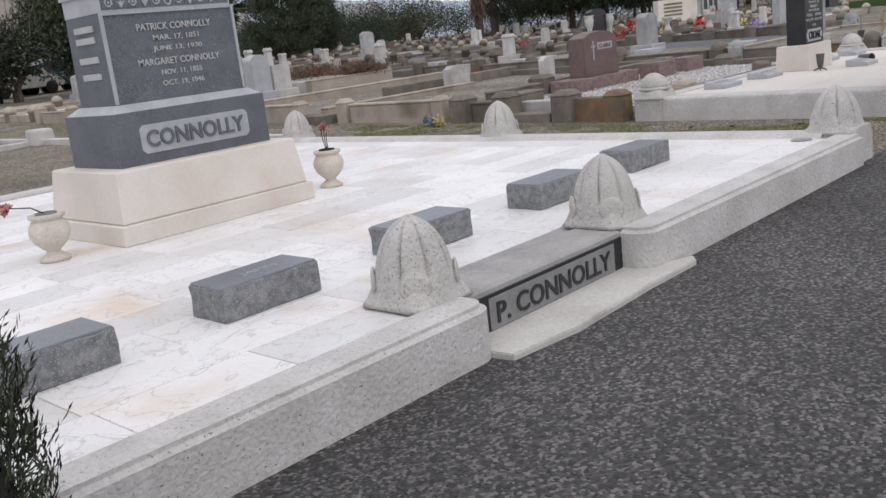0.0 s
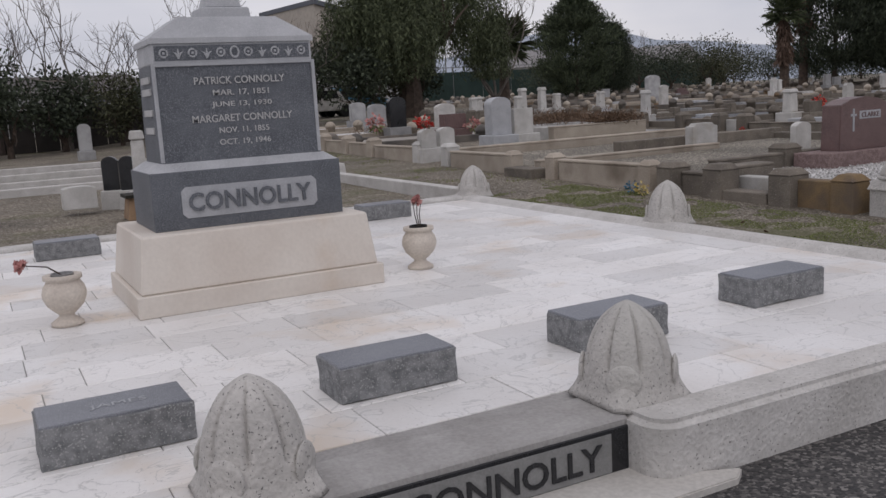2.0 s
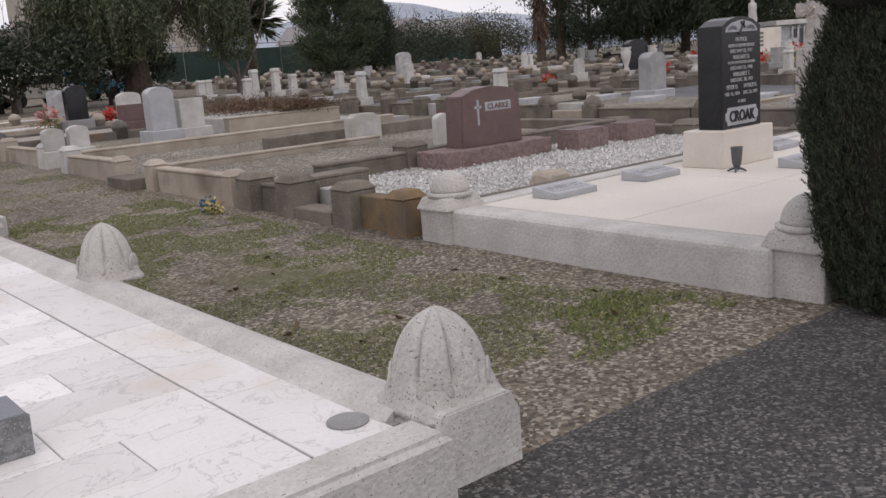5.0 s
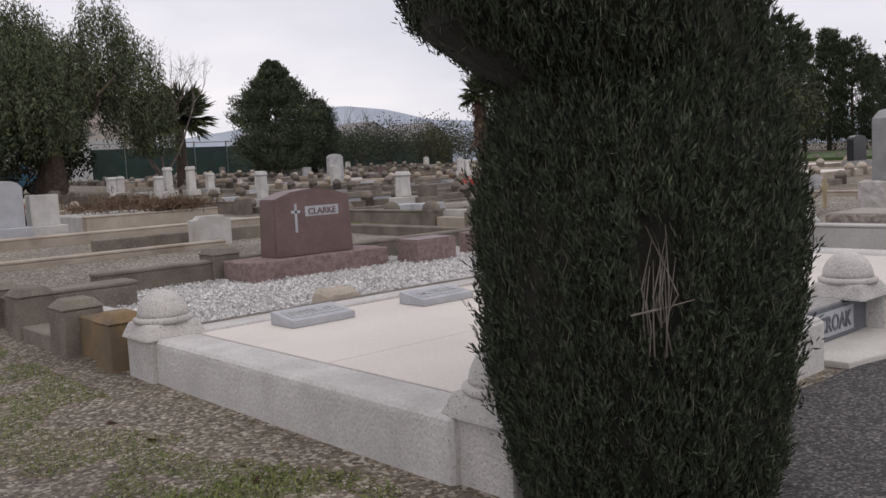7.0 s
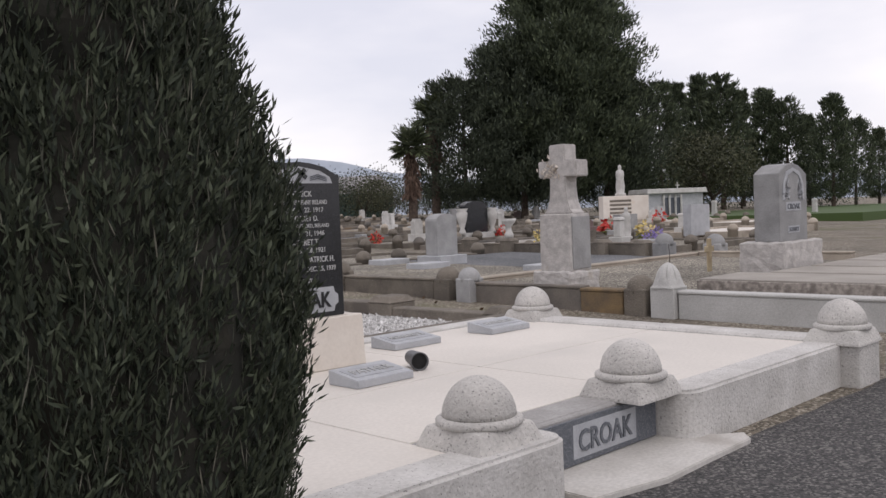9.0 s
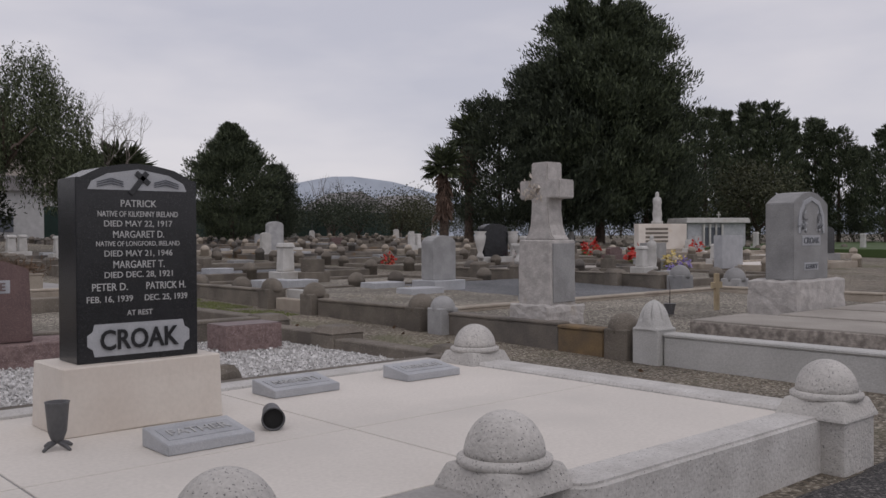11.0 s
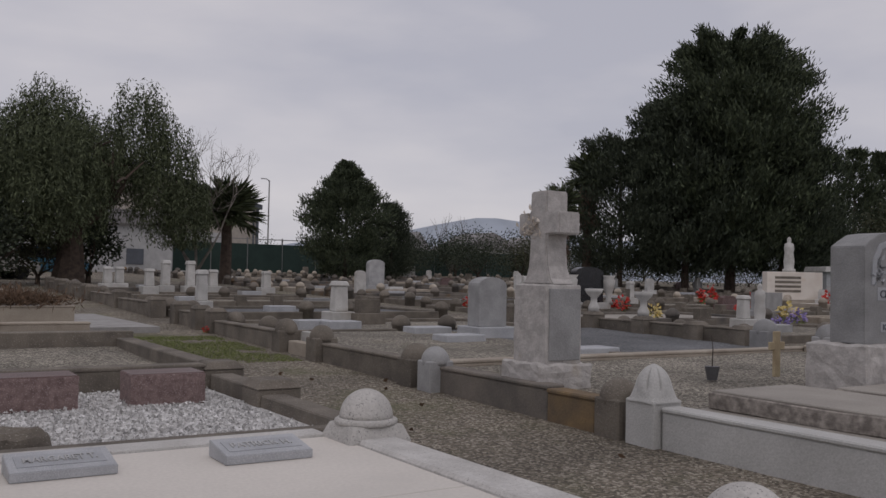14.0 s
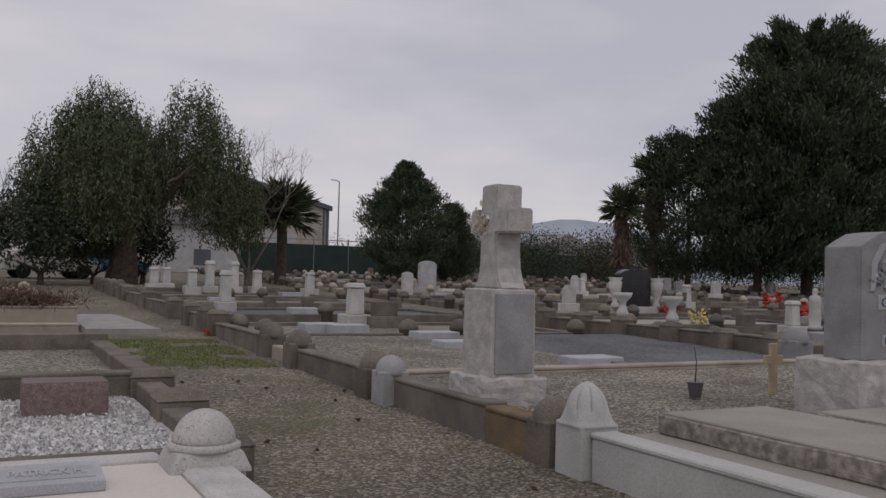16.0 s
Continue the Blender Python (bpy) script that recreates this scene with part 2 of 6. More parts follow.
M_TWIG_DARK = material("brown_bark", (0.07, 0.052, 0.045), (0.045, 0.035, 0.03), 6, 0.95, 0.4, 30)
M_BLDG = material("beige_metal_siding", (0.42, 0.38, 0.33), (0.39, 0.35, 0.31), 0.4, 0.7, 0.0, 3)
M_BLDG_TRIM = material("dark_roof_trim", (0.10, 0.11, 0.13), (0.085, 0.095, 0.115), 1, 0.6, 0.0, 3)
M_BLDG_GREY = material("pale_warehouse_siding", (0.45, 0.45, 0.45), (0.40, 0.40, 0.40), 0.5, 0.7, 0.0, 3)
M_SCREEN = material("green_fence_screen", (0.022, 0.045, 0.038), (0.016, 0.034, 0.029), 1, 0.9, 0.0, 6)
M_SHED = material("dark_board_fence", (0.035, 0.03, 0.028), (0.022, 0.019, 0.018), 1.5, 0.95, 0.2, 10)
# the blue haze of distance is mixed into the hill colour
M_HILL = material("haze_tinted_hills", (0.36, 0.40, 0.46), (0.32, 0.36, 0.42), 0.004, 1.0, 0.0, 0.02)
M_ROOF = material("grey_roof", (0.26, 0.25, 0.25), (0.22, 0.21, 0.21), 1, 0.9, 0.0, 4)
M_FLOWER_RED = material("red_petals", (0.55, 0.035, 0.02), (0.42, 0.02, 0.015), 12, 0.6, 0.0, 50)
M_FLOWER_PINK = material("faded_pink_petals", (0.50, 0.24, 0.22), (0.38, 0.16, 0.15), 12, 0.7, 0.0, 50)
M_FLOWER_YELLOW = material("yellow_petals", (0.60, 0.42, 0.08), (0.62, 0.55, 0.30), 20, 0.6, 0.0, 50)
M_FLOWER_BLUE = material("blue_petals", (0.05, 0.18, 0.26), (0.04, 0.12, 0.2), 12, 0.6, 0.0, 50)
M_FLOWER_VIOLET = material("violet_petals", (0.25, 0.18, 0.45), (0.3, 0.25, 0.5), 12, 0.6, 0.0, 50)
M_GRASS = leaf_material("grass_blades", (0.09, 0.12, 0.03), (0.24, 0.27, 0.09))
M_CYPRESS = leaf_material("cypress_sprays", (0.010, 0.017, 0.010), (0.078, 0.094, 0.056))
M_TIPS = leaf_material("woody_tips", (0.04, 0.045, 0.032), (0.17, 0.16, 0.125))
# near-black: the shade inside the cypresses is put into this colour; also pot soil
M_CORE = material("shade_core_and_soil", (0.012, 0.013, 0.009), (0.02, 0.018, 0.012), 9, 0.95, 0.5, 40)
M_PEPPER = leaf_material("pepper_leaves", (0.03, 0.042, 0.02), (0.125, 0.148, 0.075))
M_PINE = leaf_material("pine_needles", (0.022, 0.034, 0.019), (0.092, 0.115, 0.06))
M_PINE_DARK = leaf_material("dark_needles", (0.017, 0.026, 0.016), (0.062, 0.078, 0.045))
M_OLIVE = leaf_material("olive_leaves", (0.03, 0.034, 0.018), (0.085, 0.09, 0.045))
M_DRYLEAF = leaf_material("dry_twigs", (0.07, 0.042, 0.025), (0.19, 0.12, 0.075))
M_PALM = leaf_material("palm_fronds", (0.025, 0.035, 0.016), (0.085, 0.105, 0.045))
M_PALM_DEAD = leaf_material("dead_palm_fronds", (0.07, 0.045, 0.032), (0.17, 0.11, 0.08))
M_GROUND = pebble_material("gravelly_soil", ((0.06, 0.05, 0.037), (0.12, 0.10, 0.075), (0.18, 0.153, 0.117), (0.39, 0.355, 0.295)), 46, patch=(0.085, 0.088, 0.032), patch_scale=0.36, patch_at=0.52)
M_ROAD = pebble_material("asphalt", ((0.024, 0.023, 0.024), (0.043, 0.042, 0.042), (0.068, 0.064, 0.062), (0.19, 0.18, 0.17)), 70, bump=0.7)
M_BED = pebble_material("plot_gravel", ((0.08, 0.071, 0.057), (0.155, 0.138, 0.112), (0.42, 0.385, 0.32)), 42, patch=(0.13, 0.11, 0.06), patch_scale=0.5, patch_at=0.6)
M_BED_BLUE = pebble_material("grey_plot_gravel", ((0.07, 0.075, 0.08), (0.12, 0.125, 0.13), (0.20, 0.20, 0.21)), 38)
M_WHITEBED = pebble_material("white_chip_bed", ((0.42, 0.41, 0.40), (0.60, 0.59, 0.58), (0.75, 0.74, 0.73)), 30)
M_CHIP = leaf_material("white_stone_chips", (0.45, 0.44, 0.43), (0.82, 0.81, 0.80), 0.8)


def slope(x, y):
    """Height of the ground: level by the road, rising gently away from it."""
    return 0.021 * min(max(y - 3.0, 0.0), 60.0) * (0.35 + 0.65 * min(max((x - 3.0) / 6.0, 0.0), 1.0))


# ---- builders ----
def part(name, bm, mat, parent=None, label="", smooth=False):
    me = bpy.data.meshes.new(name)
    bm.to_mesh(me)
    bm.free()
    return piece(name, me, mat, parent, label, smooth)


def piece(name, me, mat, parent=None, label="", smooth=False):
    if mat and not me.materials:
        me.materials.append(mat)
    if smooth:
        me.polygons.foreach_set("use_smooth", [True] * len(me.polygons))
    ob = new(name, me)
    if parent:
        ob.parent = parent
    if label:
        tagged(ob, label)
    return ob


def thing(name, label, category, at=(0, 0, 0), turn=0, group="", kind=""):
    ob = new(name)
    ob.matrix_basis = pose(*at, 0, 0, turn)
    return tagged(ob, label, category, group, kind)


def box(x0, x1, y0, y1, z0, z1, bevel=0.0, taper=0.0, jag=0.0, cuts=0, seed=0, bm=None, seg=1):
    """A block; taper narrows its top, jag breaks its faces like split rock."""
    bm = bm or bmesh.new()
    before = set(bm.verts)
    mat = Matrix.LocRotScale(((x0 + x1) / 2, (y0 + y1) / 2, (z0 + z1) / 2), None, (x1 - x0, y1 - y0, z1 - z0))
    vs = bmesh.ops.create_cube(bm, size=1.0, matrix=mat)["verts"]
    if taper:
        cx, cy = (x0 + x1) / 2, (y0 + y1) / 2
        for v in vs:
            if v.co.z > (z0 + z1) / 2:
                v.co.x -= math.copysign(taper, v.co.x - cx)
                v.co.y -= math.copysign(taper, v.co.y - cy)
    if bevel:
        es = list({e for v in vs for e in v.link_edges})
        bmesh.ops.bevel(bm, geom=es, offset=bevel, segments=seg, affect="EDGES", profile=0.6)
    if cuts:
        es = list({e for v in bm.verts if v not in before for e in v.link_edges})
        bmesh.ops.subdivide_edges(bm, edges=es, cuts=cuts, use_grid_fill=True)
    if jag:
        for v in bm.verts:
            if v not in before:
                v.co += jag * noise.noise_vector(v.co * 9 + Vector((seed * 3.1, seed, 0)))
    return bm


def prism(outline, d0, d1, axis="y", bevel=0.0):
    """An outline of (across, up) pushed from d0 to d1 along an axis."""
    bm = bmesh.new()
    put = (lambda a, b, d: (a, d, b)) if axis == "y" else ((lambda a, b, d: (d, a, b)) if axis == "x" else (lambda a, b, d: (a, b, d)))
    f = [bm.verts.new(put(a, b, d0)) for a, b in outline]
    k = [bm.verts.new(put(a, b, d1)) for a, b in outline]
    bm.faces.new(f)
    bm.faces.new(list(reversed(k)))
    for i in range(len(f)):
        j = (i + 1) % len(f)
        bm.faces.new((f[i], k[i], k[j], f[j]))
    bmesh.ops.recalc_face_normals(bm, faces=bm.faces)
    if bevel:
        bmesh.ops.bevel(bm, geom=[e for e in bm.edges if e.calc_face_angle(0) > 0.6], offset=bevel, segments=2, affect="EDGES")
    return bm


def lathe(profile, seg=24, shape=None):
    """Rings of (radius, height); shape(angle, level 0..1) scales the radius."""
    bm = bmesh.new()
    rings = []
    top = profile[-1][1]
    low = profile[0][1]
    for r, z in profile:
        ring = []
        for i in range(seg):
            a = 2 * math.pi * i / seg
            k = shape(a, (z - low) / (top - low)) if shape else 1.0
            ring.append(bm.verts.new((r * k * math.cos(a), r * k * math.sin(a), z)))
        rings.append(ring)
    for p, q in zip(rings, rings[1:]):
        for i in range(seg):
            j = (i + 1) % seg
            bm.faces.new((p[i], p[j], q[j], q[i]))
    bm.faces.new(list(reversed(rings[0])))
    bm.faces.new(rings[-1])
    return bm


def tube(points, radii, seg=6, bm=None):
    bm = bm or bmesh.new()
    rings = []
    for i, p in enumerate(points):
        p = Vector(p)
        d = (Vector(points[min(i + 1, len(points) - 1)]) - Vector(points[max(i - 1, 0)])).normalized()
        side = d.orthogonal().normalized()
        up = d.cross(side)
        rings.append([bm.verts.new(p + radii[i] * (math.cos(2 * math.pi * k / seg) * side + math.sin(2 * math.pi * k / seg) * up)) for k in range(seg)])
    for p, q in zip(rings, rings[1:]):
        for k in range(seg):
            j = (k + 1) % seg
            bm.faces.new((p[k], p[j], q[j], q[k]))
    bm.faces.new(rings[-1])
    return bm


def lettering(text, height, width, depth, mat, parent, at, turn=(90, 0, 0), name="lettering", label="", bold=0.0):
    """Raised capital letters fitted to a width; they stand on at, centred."""
    cu = bpy.data.curves.new("lettering", "FONT")
    cu.body, cu.size, cu.extrude, cu.align_x, cu.resolution_u, cu.offset = text, 1.0, 0.5, "CENTER", 3, bold
    ob = new("lettering", cu)
    bpy.context.view_layer.update()
    me = bpy.data.meshes.new_from_object(ob.evaluated_get(bpy.context.evaluated_depsgraph_get()))
    bpy.data.objects.remove(ob)
    bpy.data.curves.remove(cu)
    co = np.empty(len(me.vertices) * 3)
    me.vertices.foreach_get("co", co)
    co = co.reshape(-1, 3)
    lo, hi = co.min(0), co.max(0)
    co = (co - (lo + hi) / 2) / np.maximum(hi - lo, 1e-6) * np.array((width, height, depth))
    me.vertices.foreach_set("co", co.ravel())
    me.materials.clear()
    out = piece(name, me, mat, parent, label)
    out.matrix_basis = pose(*at, *turn)
    return out


def leaves(name, centres, ways, lengths, widths, mat, parent=None, label="", fold=0.25):
    """Many small folded leaves in one mesh."""
    c, w = np.asarray(centres, float), np.asarray(ways, float)
    w /= np.maximum(np.linalg.norm(w, axis=1, keepdims=True), 1e-9)
    rng = np.random.default_rng(len(c))
    side = np.cross(w, rng.normal(size=w.shape))
    side /= np.maximum(np.linalg.norm(side, axis=1, keepdims=True), 1e-9)
    nor = np.cross(w, side)
    L, W = np.asarray(lengths, float).reshape(-1, 1) * np.ones((len(c), 1)), np.asarray(widths, float).reshape(-1, 1) * np.ones((len(c), 1))
    pts = np.stack((c, c + 0.45 * L * w + W * side * 0.5 + fold * W * nor, c + L * w, c + 0.45 * L * w - W * side * 0.5 + fold * W * nor), 1).reshape(-1, 3)
    me = bpy.data.meshes.new(name)
    nv = len(pts)
    me.vertices.add(nv)
    me.vertices.foreach_set("co", pts.ravel())
    me.loops.add(nv)
    me.loops.foreach_set("vertex_index", np.arange(nv))
    me.polygons.add(len(c))
    me.polygons.foreach_set("loop_start", np.arange(0, nv, 4))
    me.polygons.foreach_set("loop_total", np.full(len(c), 4))
    me.update()
    return piece(name, me, mat, parent, label)


# ---- ground and road ----
def ground_sheet():
    xs = sorted({*np.arange(-20, 70, 2.0), *np.linspace(-3000, -20, 14), *np.linspace(70, 3000, 14)})
    ys = sorted({*np.arange(-10, 70, 1.5), *np.linspace(-3000, -10, 12), *np.linspace(70, 3000, 14)})
    bm = bmesh.new()
    grid = [[bm.verts.new((x, y, slope(x, y))) for x in xs] for y in ys]
    for a, b in zip(grid, grid[1:]):
        for i in range(len(xs) - 1):
            bm.faces.new((a[i], a[i + 1], b[i + 1], b[i]))
    return tagged(part("ground", bm, M_GROUND, smooth=True), "gravelly soil with sparse moss between the grave plots", "ground", kind="structure")


def road_sheet():
    bm = bmesh.new()
    n = 900
    top, low = [], []
    for i in range(n + 1):
        x = -60 + 180 * i / n
        edge = 0.22 + 0.035 * noise.noise((x * 1.3, 0, 0)) + 0.022 * noise.noise((x * 6, 3, 0))
        top.append((bm.verts.new((x, edge, 0.0)), bm.verts.new((x, edge - 0.05, 0.014))))
        low.append(bm.verts.new((x, -9, 0.014)))
    for i in range(n):
        (a, b), (c, d) = top[i], top[i + 1]
        bm.faces.new((b, d, c, a))
        bm.faces.new((low[i], low[i + 1], d, b))
    bmesh.ops.recalc_face_normals(bm, faces=bm.faces)
    return tagged(part("road", bm, M_ROAD), "dark worn asphalt drive beside the plots", "road", kind="structure")


ground_sheet()
road_sheet()


# ---- kinds of things ----
def bud_post(reach=0.0, height=0.405):
    """A flower-bud shaped post: square flared foot, fluted pointed top."""
    def shape(a, t):
        sq = 1.0 / max(abs(math.cos(a)), abs(math.sin(a)))
        k = 1 + (min(sq, 1.26) - 1) * max(0.0, 1 - t * 2.4)
        d = abs((a / (math.pi / 4)) % 1 - 0.5)
        cut = min(1.0, max(0.0, (t - 0.3) * 12))
        return k * (1 - cut * (0.16 * math.exp(-(d / 0.045) ** 2) + 0.05 * math.exp(-(d / 0.16) ** 2)) * (1 if t < 0.97 else 0))
    prof = [(0.205, -reach), (0.205, 0.0), (0.196, 0.02), (0.188, 0.05), (0.184, 0.08), (0.183, 0.11), (0.181, 0.125), (0.180, 0.14), (0.176, 0.17), (0.169, 0.20), (0.159, 0.23), (0.146, 0.26),
            (0.129, 0.29), (0.107, 0.32), (0.080, 0.345), (0.048, 0.367), (0.022, 0.38), (0.006, 0.386)]
    if not reach:
        prof = prof[1:]
    prof = [(r, z * height / 0.385 if z > 0 else z) for r, z in prof]
    return lathe(prof, 112, shape)


def petal_leaf():
    """The carved calyx leaf low on a bud post."""
    bm = bmesh.new()
    bmesh.ops.create_uvsphere(bm, u_segments=12, v_segments=8, radius=1.0)
    for v in bm.verts:
        v.co = Vector((v.co.x * 0.075 * (1 - 0.35 * max(0, -v.co.z)), v.co.y * 0.016, v.co.z * 0.085))
    return bm


def build_bud_post(at, turn=0, foot=False, label="weathered fluted bud-shaped stone post on the plot curb"):
    ob = thing("bud_post", label, "grave post", at, turn, "bud posts round the marble plot")
    bud = part("bud", bud_post(), M_POST, ob, smooth=True)
    if foot:
        bud.matrix_basis = Matrix.Diagonal((1.06, 1.06, 0.97, 1))
    for k in range(4):
        a = k * math.pi / 2 + math.pi / 4
        leaf = part("calyx_leaf", petal_leaf(), M_POST, ob, smooth=True)
        leaf.matrix_basis = pose(0.192 * math.cos(a), 0.192 * math.sin(a), 0.095, 0, 0, math.degrees(a) + 90)
    if foot:
        sh = [(-0.22, -0.3), (0.22, -0.3), (0.22, -0.03), (0.205, -0.02), (0.19, 0.005), (0.18, 0.035), (0.165, 0.05), (-0.165, 0.05), (-0.18, 0.035), (-0.19, 0.005), (-0.205, -0.02), (-0.22, -0.03)]
        part("foot", prism(sh, -0.225, 0.2, "y", 0.008), M_CURB, ob, "smooth cement foot reaching the ground")
    return ob


def dome_post(at, mat=None, foot=0.0, label="", group="", r=0.178):
    """A square stepped foot with a band and a dome."""
    ob = thing("dome_post", label or "pale rough-cast post with a rounded dome", "grave post", at, 0, group or "dome posts round the cement plot")
    mat = mat or M_POST
    k = r / 0.19
    if foot:
        part("shaft", box(-0.20, 0.20, -0.20, 0.20, -foot, 0.06, 0.02, seg=2), mat, ob)
    part("plinth", box(-0.25 * k, 0.25 * k, -0.235 * k, 0.235 * k, 0.0, 0.12 * k, 0.02, 0.05 * k, seg=2), mat, ob)
    part("band", lathe([(0.215 * k, 0.115 * k), (0.222 * k, 0.125 * k), (0.222 * k, 0.145 * k), (0.20 * k, 0.158 * k)], 32), mat, ob, smooth=True)
    part("dome", lathe([(0.19 * k * math.cos(t), 0.155 * k + 0.20 * k * math.sin(t)) for t in np.linspace(0, 1.53, 11)], 32), mat, ob, smooth=True)
    return ob


def name_block(x, y, z, w=0.575, d=0.29, h=0.165, turn=0, label="", rough=None, top=None, cut=""):
    rough, top = rough or M_GRANITE_ROUGH, top or M_GRANITE_TOP
    ob = thing("grave_marker", label or "low grey granite block marker with rock-faced sides", "grave marker", (x, y, z), turn, "low block markers")
    part("block", box(-w / 2, w / 2, -d / 2, d / 2, 0, h - 0.006, 0.004, 0.0, 0.010, 5, seed=x * 7 + y), rough, ob)
    part("polished_top", box(-w / 2 + 0.006, w / 2 - 0.006, -d / 2 + 0.006, d / 2 - 0.006, h - 0.012, h + 0.004, 0.004), top, ob, "smooth polished top")
    return ob


def rounded_block(x0, x1, y0, y1, z0, z1, left=0.0, right=0.0, bevel=0.02):
    """A curb stone whose front corners are rounded in plan."""
    out = []
    def arc(cx, cy, r, a0, a1):
        for i in range(7):
            a = a0 + (a1 - a0) * i / 6
            out.append((cx + r * math.cos(a), cy + r * math.sin(a)))
    if left:
        arc(x0 + left, y0 + left, left, math.pi, 1.5 * math.pi)
    else:
        out.append((x0, y0))
    if right:
        arc(x1 - right, y0 + right, right, 1.5 * math.pi, 2 * math.pi)
    else:
        out.append((x1, y0))
    out += [(x1, y1), (x0, y1)]
    bm = prism(out, z0, z1, "z")
    es = [e for e in bm.edges if all(abs(v.co.z - z1) < 1e-5 for v in e.verts)]
    bmesh.ops.bevel(bm, geom=es, offset=bevel, segments=3, affect="EDGES")
    return bm


# ---- the marble plot ----
SL = 0.25
plot = thing("marble_plot", "large raised family plot paved with white veined marble", "grave plot")
part("bedding", box(-3.5, 5.05, 0.40, 7.7, -0.05, SL - 0.006), M_SILL, plot)
part("front_curb", rounded_block(-3.6, 0.10, 0.12, 0.36, -0.05, 0.275, right=0.12, bevel=0.03), M_CURB, plot, "pale pitted cement curb with a rounded end")
part("front_curb", rounded_block(1.44, 4.86, 0.12, 0.36, -0.05, 0.275, left=0.12, bevel=0.03), M_CURB, plot, "pale pitted cement curb with a rounded end")
part("sill", box(0.085, 1.455, 0.318, 0.62, -0.04, 0.258, 0.01), M_SILL, plot, "grey cement entrance sill")
prof = [(4.82, -0.05), (5.16, -0.05), (5.16, 0.16), (5.14, 0.22), (5.10, 0.27), (5.04, 0.295), (4.96, 0.30), (4.90, 0.285), (4.86, 0.255), (4.82, 0.245)]
part("side_curb", prism([(a - 0.07, b) for a, b in prof], 0.44, 7.95, "y"), M_CURB, plot, "rolled cement side curb", smooth=False)
part("side_curb", prism([(1.62 - a, b) for a, b in prof], 0.62, 7.95, "y"), M_CURB, plot, "rolled cement side curb")
part("back_curb", box(-3.2, 4.82, 7.62, 7.92, -0.05, 0.29, 0.05, seg=3), M_CURB, plot)

apron = tagged(part("apron", prism([(0.02, 0.33), (1.5, 0.33), (1.62, 0.14), (1.80, 0.06), (1.72, -0.0), (1.2, 0.0), (0.5, -0.03), (0.06, 0.02)], 0.0, 0.045, "z", 0.006), M_APRON),
               "worn cement threshold apron at the edge of the drive", "threshold")

plaque = thing("name_plaque", "dark polished granite name plaque set in the entrance step", "name plaque", (0.795, 0.312, 0.12))
part("panel", box(-0.66, 0.66, -0.004, 0.012, -0.085, 0.105, 0.002), M_BLACK, plaque)
part("frosted_field", box(-0.54, 0.56, -0.007, 0.0, -0.072, 0.088, 0.001), M_PLAQUE_BG, plaque, "frosted grey letter field")
lettering("P. CONNOLLY", 0.105, 1.0, 0.012, M_BLACK, plaque, (0.01, -0.008, 0.006), bold=0.012)

for x, y, foot in ((0.0, 0.52, 0), (1.62, 0.52, 0)):
    build_bud_post((x, y, 0.262), 0, label="weathered fluted bud-shaped stone gate post")
for x, y in ((5.04, 0.40), (-3.5, 0.50)):
    build_bud_post((x, y, 0.27), 0, True, "fluted bud-shaped corner post on a smooth cement foot")
for x in (5.03, -3.5):
    for y in (4.08, 7.75):
        build_bud_post((x, y, 0.26), 0)

# drain plate by the corner
drain = tagged(part("drain_plate", lathe([(0.085, 0.0), (0.085, 0.003), (0.08, 0.005)], 28), M_GREY), "round grey cast drain plate set in the marble", "drain")
drain.matrix_basis = pose(4.69, 0.56, SL + 0.003)

# five block markers in front, four behind
for i, x in enumerate((-1.46, -0.35, 0.85, 2.12, 3.43)):
    blk = name_block(x, 1.295 + 0.095 * (x > 3), SL + 0.002)
    if i == 1:
        lettering("JAMES", 0.06, 0.22, 0.003, M_LETTER_BG, blk, (0.02, -0.02, 0.1705), (0, 0, 0))
for x in (0.0, 2.2, 3.32):
    name_block(x, 6.85, SL + 0.002, label="low grey granite block marker by the back curb")
name_block(-1.25, 6.85, SL + 0.002, label="low grey granite block marker by the back curb")


